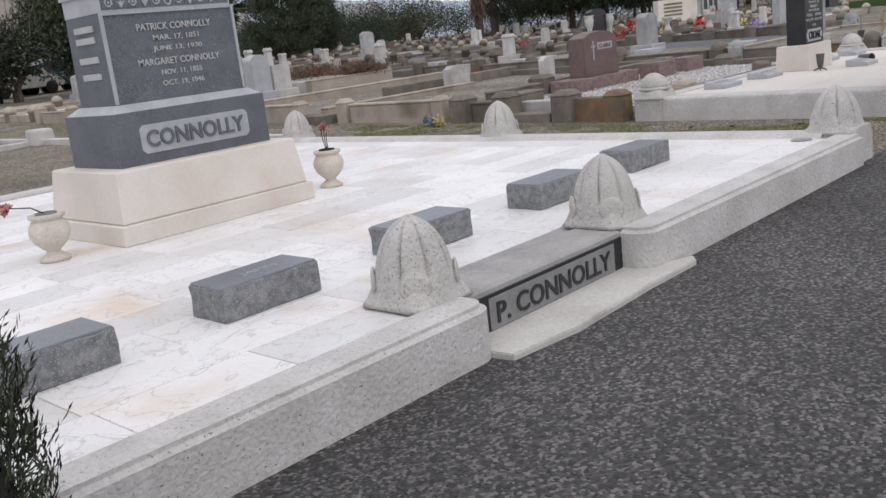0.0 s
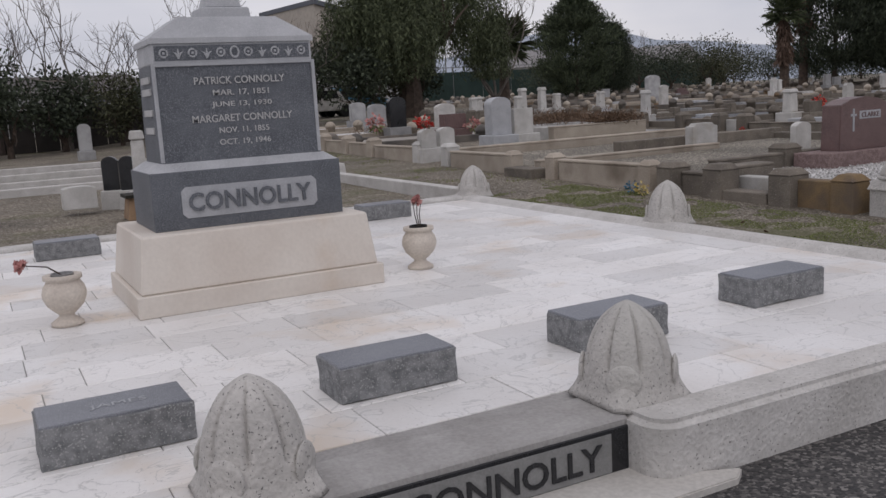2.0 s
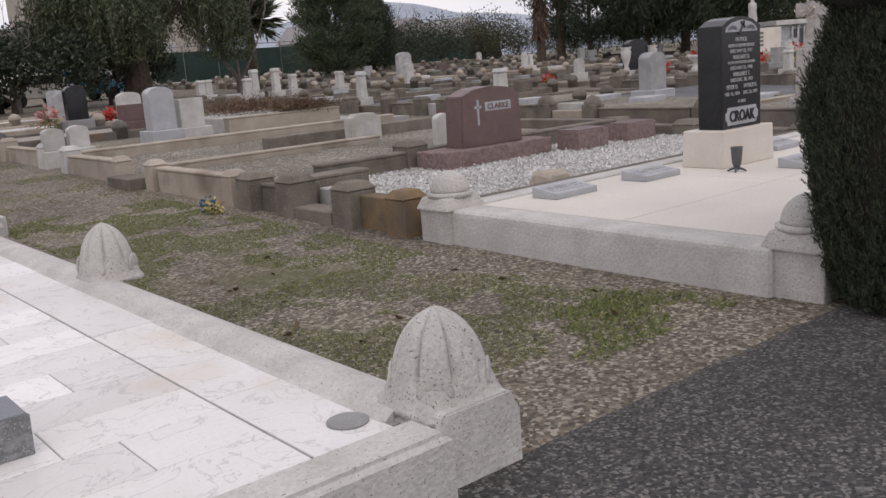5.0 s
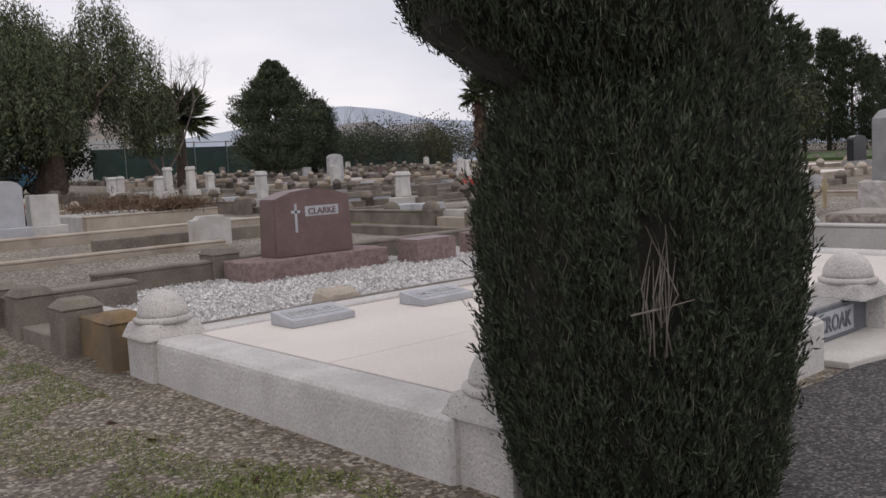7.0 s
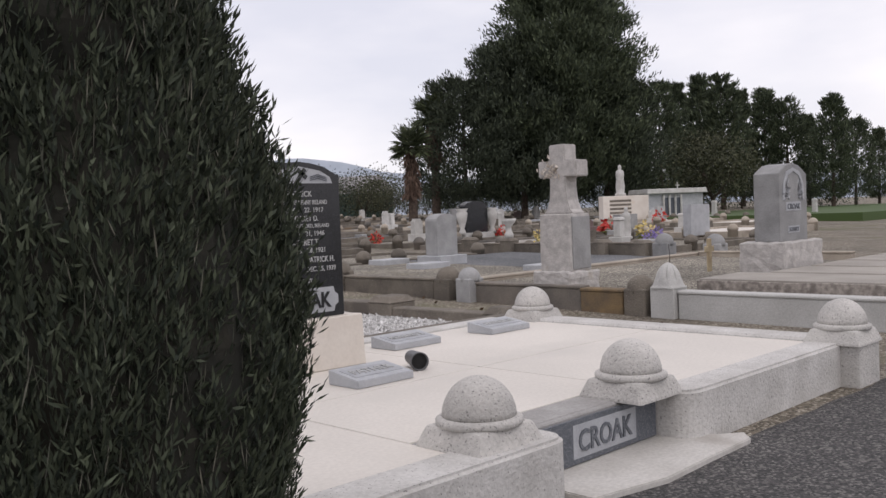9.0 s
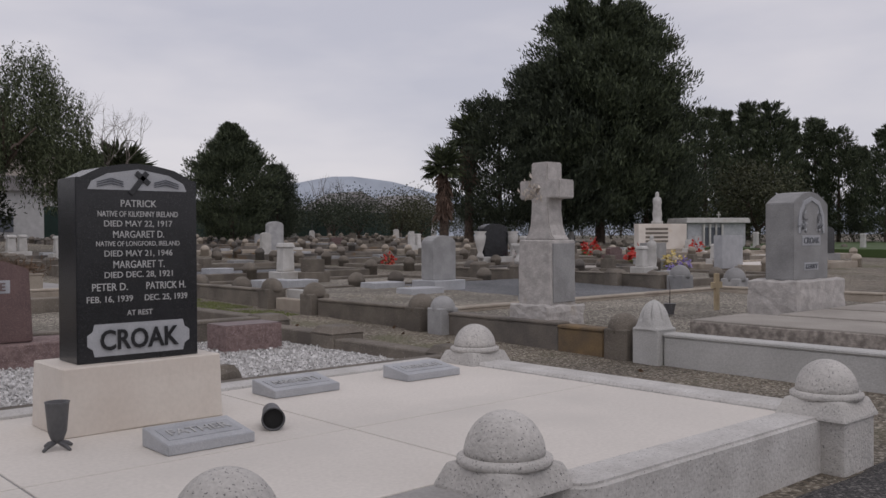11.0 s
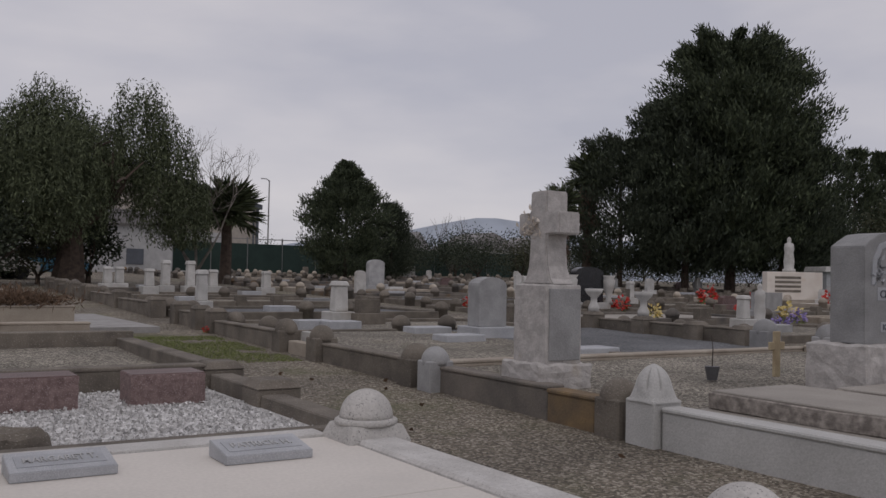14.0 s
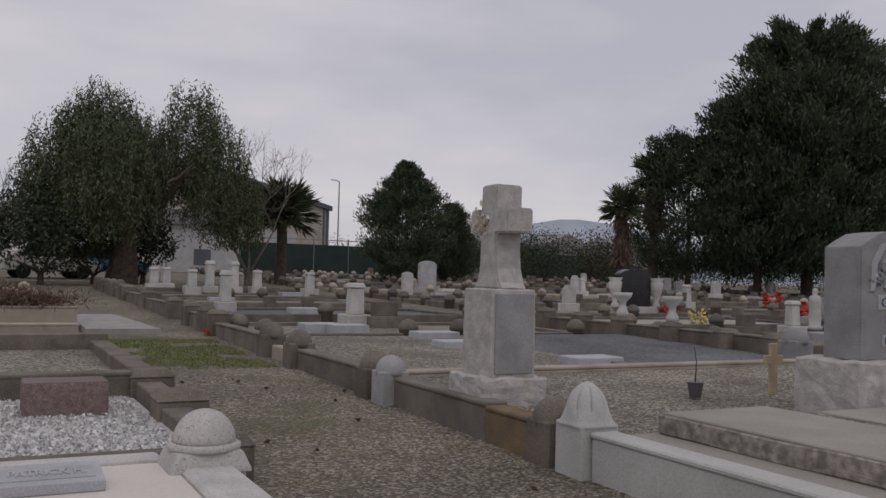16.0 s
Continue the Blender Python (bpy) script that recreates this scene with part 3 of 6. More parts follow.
def urn(at, kind):
    ob = thing("stone_urn", "cream stone urn on a round foot holding " + ("a faded pink flower" if kind else "a broken vase insert"), "urn", at)
    part("bowl", lathe([(0.10, 0.0), (0.10, 0.02), (0.085, 0.03), (0.05, 0.055), (0.046, 0.07), (0.07, 0.09), (0.11, 0.13), (0.132, 0.18), (0.135, 0.21), (0.125, 0.25), (0.105, 0.28), (0.10, 0.29),
                        (0.118, 0.30), (0.118, 0.325), (0.10, 0.328), (0.075, 0.31)], 36), M_URN, ob, smooth=True)
    part("vase_insert", lathe([(0.07, 0.312), (0.07, 0.335), (0.062, 0.336), (0.058, 0.318)], 20), M_STEEL if kind == 0 else M_DARK, ob)
    bm = bmesh.new()
    if kind:
        for k in range(3):
            tube([(0.01 * k, 0, 0.31), (0.02 * (k - 1), 0.01, 0.42), (0.035 * (k - 1), 0.0, 0.52)], [0.005, 0.004, 0.003], 5, bm)
        part("stem", bm, M_TWIG_DARK, ob)
        tip = (0.0, 0, 0.53)
    else:
        tube([(0, 0, 0.32), (-0.08, 0.03, 0.38), (-0.2, 0.05, 0.40)], [0.006, 0.005, 0.004], 5, bm)
        part("stem", bm, M_TWIG_DARK, ob)
        tip = (-0.23, 0.05, 0.40)
    rng = np.random.default_rng(4 + kind)
    c = np.tile(tip, (26, 1)) + rng.normal(size=(26, 3)) * 0.012
    leaves("flower_head", c, rng.normal(size=(26, 3)) + (0, 0, 0.5), 0.05, 0.04, M_FLOWER_PINK, ob)
    return ob


urn((2.27, 3.80, SL + 0.002), 1)
urn((-0.30, 3.72, SL + 0.002), 0)

# the tall monument
mon = thing("family_monument", "tall dark granite family monument on stepped cream marble bases", "monument", (0.965, 4.09, SL))
part("lower_step", box(-0.86, 0.86, -0.60, 0.60, 0.0, 0.145, 0.006), M_CREAM, mon)
part("base_block", box(-0.83, 0.83, -0.57, 0.57, 0.145, 0.52, 0.012, 0.045), M_CREAM, mon, "honey-stained cream marble block")
pl = part("name_die", box(-0.665, 0.665, -0.37, 0.37, 0.52, 0.91, 0.003), M_GRANITE, mon)
part("die_wash", box(-0.667, 0.667, -0.372, 0.372, 0.902, 0.965, 0.004, 0.085), M_GRANITE_PALE, mon, "pale bevelled granite wash")
oct_ = [(-0.475, -0.075), (-0.445, -0.105), (0.445, -0.105), (0.475, -0.075), (0.475, 0.075), (0.445, 0.105), (-0.445, 0.105), (-0.475, 0.075)]
fld = part("letter_field", prism([(a, b + 0.70) for a, b in oct_], -0.376, -0.36), M_LETTER_BG, mon, "frosted letter field")
lettering("CONNOLLY", 0.125, 0.86, 0.02, M_GRANITE, mon, (0, -0.378, 0.70), bold=0.02)
part("die", box(-0.56, 0.56, -0.285, 0.285, 0.96, 1.62, 0.004, 0.012), M_GRANITE, mon)
part("frieze", box(-0.55, 0.55, -0.276, 0.276, 1.62, 1.75, 0.004), M_GRANITE_PALE, mon, "carved pale frieze")
part("frieze_ground", box(-0.535, 0.535, -0.2785, 0.2785, 1.638, 1.735, 0.001), M_GRANITE, mon)
for sx in (-1, 1):
    part("die_edge", box(sx * 0.552 - 0.012, sx * 0.552 + 0.012, -0.291, -0.268, 0.97, 1.62, 0.002), M_LETTER_BG, mon)
part("die_edge", box(-0.553, 0.553, -0.289, -0.27, 1.60, 1.622, 0.002), M_LETTER_BG, mon)
for k in range(11):
    x = -0.475 + 0.095 * k
    if k == 5:
        sc = bmesh.new()
        for s in (-1, 1):
            tube([(x + s * 0.028 * math.cos(a), -0.282, 1.687 + 0.036 * math.sin(a)) for a in np.linspace(0.6, 5.6, 12)], [0.007] * 12, 5, sc)
        part("monogram", sc, M_GRANITE_PALE, mon)
    elif k % 2 == 0:
        ring = bmesh.new()
        tube([(x + 0.026 * math.cos(a), -0.281, 1.687 + 0.026 * math.sin(a)) for a in np.linspace(0, 6.283, 12)], [0.007] * 12, 5, ring)
        box(x - 0.008, x + 0.008, -0.287, -0.276, 1.679, 1.695, 0.002, bm=ring)
        part("rosette", ring, M_GRANITE_PALE, mon)
    else:
        fl = bmesh.new()
        for a in (-0.9, 0, 0.9):
            tube([(x, -0.281, 1.65), (x + 0.02 * math.sin(a), -0.284, 1.685), (x + 0.042 * math.sin(a), -0.281, 1.66 + 0.055 * math.cos(a))], [0.006, 0.007, 0.003], 5, fl)
        part("palmette", fl, M_GRANITE_PALE, mon)
for k in range(5):
    for sx in (-1, 1):
        ring = bmesh.new()
        tube([(sx * 0.538, -0.2 + 0.1 * k + 0.026 * math.cos(a), 1.687 + 0.026 * math.sin(a)) for a in np.linspace(0, 6.283, 12)], [0.007] * 12, 5, ring)
        part("rosette", ring, M_GRANITE_PALE, mon)
    for j, zz in enumerate((1.16, 1.28, 1.42, 1.5)):
        if k == 0:
            part("side_inscription", box(-0.566, -0.55, -0.14, 0.14, zz, zz + 0.045, 0.002), M_LETTER_PALE, mon, "worn letters too faint to read")
cap = bmesh.new()
ring0 = [cap.verts.new((sx * 0.565, sy * 0.29, 1.75)) for sx, sy in ((-1, -1), (1, -1), (1, 1), (-1, 1))]
ring1 = [cap.verts.new((sx * 0.565, sy * 0.29, 1.785)) for sx, sy in ((-1, -1), (1, -1), (1, 1), (-1, 1))]
ring2 = [cap.verts.new((sx * 0.34, sy * 0.18, 1.93)) for sx, sy in ((-1, -1), (1, -1), (1, 1), (-1, 1))]
for p, q in ((ring0, ring1), (ring1, ring2)):
    for i in range(4):
        cap.faces.new((p[i], p[(i + 1) % 4], q[(i + 1) % 4], q[i]))
cap.faces.new(ring2)
cap.faces.new(list(reversed(ring0)))
part("hipped_cap", cap, M_GRANITE_PALE, mon, "pale hipped granite cap")
part("cross_base", box(-0.18, 0.18, -0.15, 0.15, 1.90, 2.0, 0.008, 0.012), M_GRANITE_PALE, mon)
part("cross_base", box(-0.13, 0.13, -0.11, 0.11, 2.0, 2.10, 0.008, 0.03), M_GRANITE_PALE, mon)
part("cross_shaft", box(-0.085, 0.085, -0.075, 0.075, 2.10, 2.55, 0.006, 0.012), M_GRANITE_PALE, mon)
for txt, z, w, h in (("PATRICK CONNOLLY", 1.50, 0.63, 0.05), ("MAR. 17, 1851", 1.415, 0.39, 0.045), ("JUNE 13, 1930", 1.335, 0.42, 0.045), ("MARGARET CONNOLLY", 1.245, 0.70, 0.05), ("NOV. 11, 1855", 1.16, 0.35, 0.045), ("OCT. 19, 1946", 1.08, 0.36, 0.045)):
    lettering(txt, h, w, 0.008, M_LETTER_PALE, mon, (0.02, -0.284, z), bold=0.006)


# ---- clipped cypresses ----
def topiary(at, prof, count, seed, label, lean=(0, 0, 0)):
    """A clipped cypress: solid core with the inner shade in its colour, upright scaly sprays outside."""
    ob = thing("clipped_cypress", label, "shrub", at)
    zs, rs = [p[1] for p in prof], [p[0] for p in prof]
    part("trunk", tube([(0, 0, -0.05), (0.01, 0, 0.3), (0, 0, zs[-1] * 0.8)], [0.07, 0.06, 0.04], 8), M_BARK, ob)
    core = part("inner_growth", lathe([(max(r - 0.07, 0.01), z) for r, z in prof], 32, lambda a, t: 1 + 0.04 * math.sin(3 * a + 5 * t) * math.cos(7 * t)), M_CORE, ob, "solid inner core coloured dark for the shade between the sprays")
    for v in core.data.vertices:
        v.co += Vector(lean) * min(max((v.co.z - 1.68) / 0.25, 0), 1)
    rng = np.random.default_rng(seed)
    z = rng.uniform(zs[0], zs[-1], count)
    a = rng.uniform(0, 2 * math.pi, count)
    base = np.interp(z, zs, rs)
    wob = 1 + 0.04 * np.sin(3 * a + 2.1 * z) + 0.03 * np.sin(7 * a - 5 * z)
    r = base * wob - np.abs(rng.normal(0, 0.06, count)) - 0.02 + 0.03 * np.sin(23 * a + 9 * z) * np.sin(17 * z - 5 * a)
    hole = (np.abs(((a - 3.88 + math.pi) % (2 * math.pi)) - math.pi) < 0.11) & (z > 0.80) & (z < 1.2)
    keep = ~hole
    z, a, r = z[keep], a[keep], r[keep]
    c = np.stack((r * np.cos(a), r * np.sin(a), z), 1) + np.outer(np.clip((z - 1.68) / 0.25, 0, 1), lean)
    out = np.stack((np.cos(a), np.sin(a), np.zeros_like(a)), 1)
    stem = out * rng.uniform(0.0, 0.5, (len(a), 1)) + rng.normal(0, 0.2, (len(a), 3)) + np.array((0, 0, 0.95))
    run = rng.uniform(0.04, 0.10, (len(a), 1))
    cs, ws = [], []
    for k in range(7):
        cs.append(c + stem * run * (k / 7) + rng.normal(0, 0.003, c.shape))
        ws.append(stem + rng.normal(0, 0.33, c.shape))
    cs, ws = np.concatenate(cs), np.concatenate(ws)
    leaves("sprays", cs, ws, rng.uniform(0.02, 0.042, len(cs)), rng.uniform(0.005, 0.009, len(cs)), M_CYPRESS, ob)
    n = len(a) // 7
    b, h = rng.uniform(0, 2 * math.pi, n), rng.uniform(zs[0] + 0.1, zs[-1] * 0.97, n)
    q = np.interp(h, zs, rs) * (1 + 0.04 * np.sin(3 * b + 2.1 * h) + 0.03 * np.sin(7 * b - 5 * h)) - rng.uniform(0.0, 0.05, n)
    at_ = np.stack((q * np.cos(b), q * np.sin(b), h), 1) + np.outer(np.clip((h - 1.68) / 0.25, 0, 1), lean)
    leaves("woody_growth", at_, rng.normal(0, 0.22, (n, 3)) + (0, 0, 1), rng.uniform(0.03, 0.10, n), rng.uniform(0.002, 0.004, n), M_TIPS, ob, "pale grey-brown woody tips")
    tw = bmesh.new()
    for k in range(14):
        b, sw = 3.88 + rng.uniform(-0.09, 0.09), rng.normal(0, 0.03)
        rr = float(np.interp(0.95, zs, rs)) - 0.05
        zz = rng.uniform(0.74, 0.9)
        tube([(rr * math.cos(b), rr * math.sin(b), zz), ((rr + 0.03) * math.cos(b - sw), (rr + 0.03) * math.sin(b - sw), zz + 0.1), (rr * math.cos(b + sw), rr * math.sin(b + sw), zz + rng.uniform(0.2, 0.34))], [0.0035, 0.003, 0.0015], 5, tw)
    tube([((rr + 0.06) * math.cos(3.88 + q), (rr + 0.06) * math.sin(3.88 + q), 0.93 + 0.15 * q) for q in (-0.16, -0.05, 0.06, 0.16)], [0.004, 0.004, 0.003, 0.002], 5, tw)
    part("bare_twig", tw, M_TWIG, ob, "pale bare twigs in a gap")
    return ob


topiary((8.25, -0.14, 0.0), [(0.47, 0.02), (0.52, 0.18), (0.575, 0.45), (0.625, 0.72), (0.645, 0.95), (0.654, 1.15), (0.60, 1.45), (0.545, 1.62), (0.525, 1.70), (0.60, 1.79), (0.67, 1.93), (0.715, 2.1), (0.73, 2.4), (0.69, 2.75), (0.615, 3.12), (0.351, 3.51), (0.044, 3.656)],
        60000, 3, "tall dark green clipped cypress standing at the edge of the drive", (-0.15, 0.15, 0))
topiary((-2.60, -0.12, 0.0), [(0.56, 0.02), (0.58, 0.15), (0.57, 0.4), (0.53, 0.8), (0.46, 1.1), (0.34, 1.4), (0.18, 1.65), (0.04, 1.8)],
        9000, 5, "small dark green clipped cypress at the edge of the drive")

# ---- the cement plot ----
CL = 0.315
cp = thing("cement_plot", "large raised family plot paved with smooth pale cement panels", "grave plot")
part("bedding", box(8.0, 14.5, 0.64, 3.75, -0.05, CL - 0.006), M_SILL, cp)
part("side_curb", box(7.88, 8.20, 0.62, 3.72, -0.05, CL + 0.004, 0.05, seg=3), M_CURB, cp, "pitted cement side curb")
part("side_curb", box(14.28, 14.58, 0.62, 3.3, -0.05, CL + 0.03, 0.05, seg=3), M_CURB, cp, "pitted cement side curb")
part("back_curb", box(8.2, 14.25, 3.62, 3.86, -0.05, CL + 0.02, 0.03, seg=2), M_CURB, cp)
part("front_curb", rounded_block(8.2, 10.92, 0.32, 0.60, -0.05, CL + 0.01, right=0.12), M_CURB, cp, "pale cement curb with a rounded end")
part("front_curb", rounded_block(12.08, 14.28, 0.36, 0.62, -0.05, CL + 0.01, left=0.14), M_CURB, cp, "pale cement curb with a rounded end")
part("sill", box(10.90, 12.10, 0.60, 0.86, -0.04, CL - 0.008, 0.008), M_SILL, cp, "grey cement entrance sill")
xs = [8.2, 10.36, 12.10, 14.28]
for i in range(3):
    for y0, y1 in ((0.60 if i != 1 else 0.86, 2.02), (2.02, 3.62)):
        part("panel", box(xs[i] + 0.006, xs[i + 1] - 0.006, y0 + 0.006, y1 - 0.006, CL - 0.02, CL, 0.003), M_SLAB, cp)
tagged(part("apron", prism([(10.9, 0.62), (12.12, 0.62), (12.30, 0.34), (12.44, 0.22), (12.34, 0.13), (11.9, 0.12), (11.4, 0.10), (10.9, 0.20)], 0.0, 0.045, "z", 0.006), M_APRON), "worn cement threshold apron with scattered litter", "threshold")
pq = thing("name_plaque", "grey granite name plaque set in the entrance step", "name plaque", (11.52, 0.585, 0.16))
part("panel", box(-0.545, 0.545, -0.004, 0.012, -0.11, 0.13, 0.002), M_GRANITE, pq)
part("frosted_field", box(-0.26, 0.33, -0.007, 0.0, -0.08, 0.10, 0.001), M_LETTER_BG, pq)
lettering("CROAK", 0.12, 0.50, 0.012, M_GRANITE, pq, (0.035, -0.008, 0.01), bold=0.015)
for x, y, f in ((10.57, 0.60, 0), (11.92, 0.65, 0)):
    dome_post((x, y, CL - 0.012), foot=0.0)
for x, y in ((8.13, 0.50), (8.04, 3.84), (14.44, 0.42), (14.44, 3.46)):
    dome_post((x, y, CL - 0.01), foot=0.36, label="pale rough-cast corner post with a rounded dome")

hs = thing("headstone", "polished black granite headstone with pale inscription on a cream base", "headstone", (11.28, 3.09, CL))
part("base", box(-0.47, 0.47, -0.25, 0.25, 0.0, 0.375, 0.008, 0.01, 0.004, 3), M_CREAM, hs, "weathered cream stone base")
ol = [(-0.355, 0.0), (0.355, 0.0), (0.355, 1.03), (0.33, 1.03), (0.22, 1.085), (0.1, 1.11), (0.0, 1.118), (-0.1, 1.11), (-0.22, 1.085), (-0.33, 1.03), (-0.355, 1.03)]
part("die", prism([(a, b + 0.375) for a, b in ol], -0.16, 0.12, "y", 0.004), M_BLACK, hs)
seg_ = [(-0.29, 0.965), (0.29, 0.965), (0.27, 1.01), (0.18, 1.055), (0.0, 1.085), (-0.18, 1.055), (-0.27, 1.01)]
part("frosted_lunette", prism([(a, b + 0.375) for a, b in seg_], -0.164, -0.15), M_LETTER_BG, hs, "frosted arched field")
cr = bmesh.new()
box(-0.016, 0.016, -0.172, -0.155, 1.30, 1.46, 0.003, bm=cr)
box(-0.05, 0.05, -0.172, -0.155, 1.40, 1.432, 0.003, bm=cr)
cro = part("cross", cr, M_BLACK, hs)
cro.matrix_basis = Matrix.Translation((0, 0, 1.38)) @ pose(0, 0, 0, 0, 38, 0) @ Matrix.Translation((0, 0, -1.38))
for sx in (-1, 1):
    sp = bmesh.new()
    for k in range(3):
        tube([(sx * 0.09, -0.166, 1.36 + 0.012 * k), (sx * 0.16, -0.167, 1.375 + 0.014 * k), (sx * 0.24, -0.166, 1.355 + 0.012 * k)], [0.004, 0.005, 0.003], 4, sp)
    part("scroll", sp, M_GRANITE, hs)
fo = [(-0.3, -0.03), (-0.27, -0.05), (-0.26, -0.09), (0.26, -0.09), (0.27, -0.05), (0.3, -0.03), (0.3, 0.03), (0.27, 0.05), (0.26, 0.09), (-0.26, 0.09), (-0.27, 0.05), (-0.3, 0.03)]
part("letter_field", prism([(a, b + 0.50) for a, b in fo], -0.164, -0.15), M_LETTER_BG, hs, "frosted letter field")
lettering("CROAK", 0.115, 0.46, 0.014, M_BLACK, hs, (0, -0.167, 0.50), bold=0.018)
for txt, z, w, h, x in (("PATRICK", 1.265, 0.21, 0.040, 0), ("NATIVE OF KILKENNY IRELAND", 1.205, 0.47, 0.032, 0), ("DIED MAY 22, 1917", 1.148, 0.40, 0.040, 0), ("MARGARET D.", 1.09, 0.30, 0.040, 0),
                        ("NATIVE OF LONGFORD, IRELAND", 1.035, 0.49, 0.032, 0), ("DIED MAY 21, 1946", 0.98, 0.40, 0.040, 0), ("MARGARET T.", 0.92, 0.30, 0.042, 0), ("DIED DEC. 28, 1921", 0.86, 0.40, 0.040, 0),
                        ("PETER D.", 0.795, 0.20, 0.042, -0.17), ("FEB. 16, 1939", 0.725, 0.26, 0.040, -0.17), ("PATRICK H.", 0.795, 0.24, 0.042, 0.16), ("DEC. 25, 1939", 0.725, 0.26, 0.040, 0.16), ("AT REST", 0.645, 0.15, 0.030, 0)):
    lettering(txt, h, w, 0.006, M_LETTER_PALE, hs, (x, -0.161, z), bold=0.004)


def flat_marker(x, y, text, w=0.52, d=0.30):
    ob = thing("flat_marker", "low slanted grey granite marker with raised letters", "grave marker", (x, y, CL + 0.002), 0, "slanted markers on the cement plot")
    part("slab", prism([(-d / 2, 0.0), (d / 2, 0.0), (d / 2, 0.095), (-d / 2, 0.05)], -w / 2, w / 2, "x", 0.004), M_GRANITE_PALE, ob)
    tilt = math.degrees(math.atan2(0.045, d))
    f = part("frosted_field", box(-w * 0.42, w * 0.42, -d * 0.28, d * 0.28, -0.002, 0.003), M_LETTER_BG, ob)
    f.matrix_basis = pose(0, 0, 0.0735, tilt, 0, 0)
    if text:
        lettering(text, 0.075, w * 0.7, 0.008, M_LETTER_PALE, ob, (0, 0, 0.080), (tilt, 0, 0), bold=0.004)
    return ob


flat_marker(11.30, 2.25, "FATHER", 0.48)
flat_marker(12.52, 3.24, "MARGARET T.")
flat_marker(13.60, 3.17, "PATRICK H.")
flat_marker(8.96, 3.3, "PETER D.", 0.55)
flat_marker(10.1, 3.20, "MOTHER", 0.55)

cup = thing("grave_vase", "dark grey plastic cone vase standing on its spike plate", "vase", (10.72, 2.64, CL + 0.002))
part("cone", lathe([(0.02, 0.03), (0.032, 0.05), (0.046, 0.09), (0.058, 0.23), (0.062, 0.24), (0.054, 0.24), (0.035, 0.08)], 24), M_PLASTIC, cup, smooth=True)
pl_ = bmesh.new()
for k in range(4):
    a = k * math.pi / 2 + 0.4
    tube([(0.015 * math.cos(a), 0.015 * math.sin(a), 0.035), (0.06 * math.cos(a), 0.06 * math.sin(a), 0.02), (0.09 * math.cos(a), 0.09 * math.sin(a), 0.004)], [0.012, 0.012, 0.008], 5, pl_)
part("spike_plate", pl_, M_PLASTIC, cup)
can = thing("grave_vase", "dark grey plastic vase lying on its side", "vase", (11.80, 2.36, CL + 0.066))
cb = part("cone", lathe([(0.045, -0.12), (0.05, -0.11), (0.064, 0.11), (0.066, 0.12), (0.058, 0.12), (0.045, -0.08)], 24), M_PLASTIC, can, smooth=True)
cb.matrix_basis = pose(0, 0, 0, 90, 0, -28)
# black disc inside the rim, painted shade for the vase's hollow
ci = part("mouth", lathe([(0.055, 0.10), (0.055, 0.102)], 20), M_DARK, can)
ci.matrix_basis = pose(0, 0, 0, 90, 0, -28)


# ---- walls, posts and curbs of the brown plots ----
def cap_post(x, y, w=0.30, h=0.42, mat=None, group="square curb posts", label=""):
    """A square cement post with a low pyramid cap."""
    ob = thing("curb_post", label or "weathered brown cement post with a low pyramid cap", "grave post", (x, y, slope(x, y)), 0, group)
    part("shaft", box(-w / 2, w / 2, -w / 2, w / 2, -0.1, h - 0.05, 0.012, 0.004), mat or M_BROWN, ob)
    part("cap", box(-w / 2 - 0.012, w / 2 + 0.012, -w / 2 - 0.012, w / 2 + 0.012, h - 0.05, h + 0.03, 0.012, 0.07), mat or M_BROWN, ob)
    return ob


def knob_post(x, y, r=0.15, h=0.42, mat=None, label="weathered brown cement post with a fluted round head"):
    ob = thing("knob_post", label, "grave post", (x, y, slope(x, y)), 0, "round-headed curb posts")
    part("shaft", box(-r, r, -r * 0.9, r * 0.9, -0.1, h - r * 0.7, 0.015), mat or M_BROWN, ob)
    part("head", lathe([(r * 1.05 * math.cos(t), h - r * 0.75 + r * 1.05 * math.sin(t)) for t in np.linspace(-0.25, 1.5, 9)], 24, lambda a, t: 1 - 0.05 * abs(math.sin(4 * a))), mat or M_BROWN, ob, smooth=True)
    return ob


def low_wall(x0, x1, y0, y1, h, mat, label, coping=True, group="plot walls"):
    z = slope((x0 + x1) / 2, (y0 + y1) / 2)
    ob = thing("plot_wall", label, "low wall", (0, 0, z), 0, group)
    part("body", box(x0, x1, y0, y1, -0.15, h - (0.03 if coping else 0), 0.012), mat, ob)
    if coping:
        part("coping", box(x0 - 0.012, x1 + 0.012, y0 - 0.004, y1 + 0.004, h - 0.03, h + 0.012, 0.012), mat, ob)
    return ob


def gravel_bed(x0, x1, y0, y1, z, mat, label):
    bm = bmesh.new()
    nx, ny = max(2, int((x1 - x0) / 0.5)), max(2, int((y1 - y0) / 0.5))
    g = [[bm.verts.new((x0 + (x1 - x0) * i / nx, y0 + (y1 - y0) * j / ny, z + slope(x0 + (x1 - x0) * i / nx, y0 + (y1 - y0) * j / ny) + 0.015 * noise.noise((i * 0.7, j * 0.7, x0)))) for i in range(nx + 1)] for j in range(ny + 1)]
    for a, b in zip(g, g[1:]):
        for i in range(nx):
            bm.faces.new((a[i], a[i + 1], b[i + 1], b[i]))
    return tagged(part("gravel_bed", bm, mat, smooth=True), label, "gravel", kind="stuff")


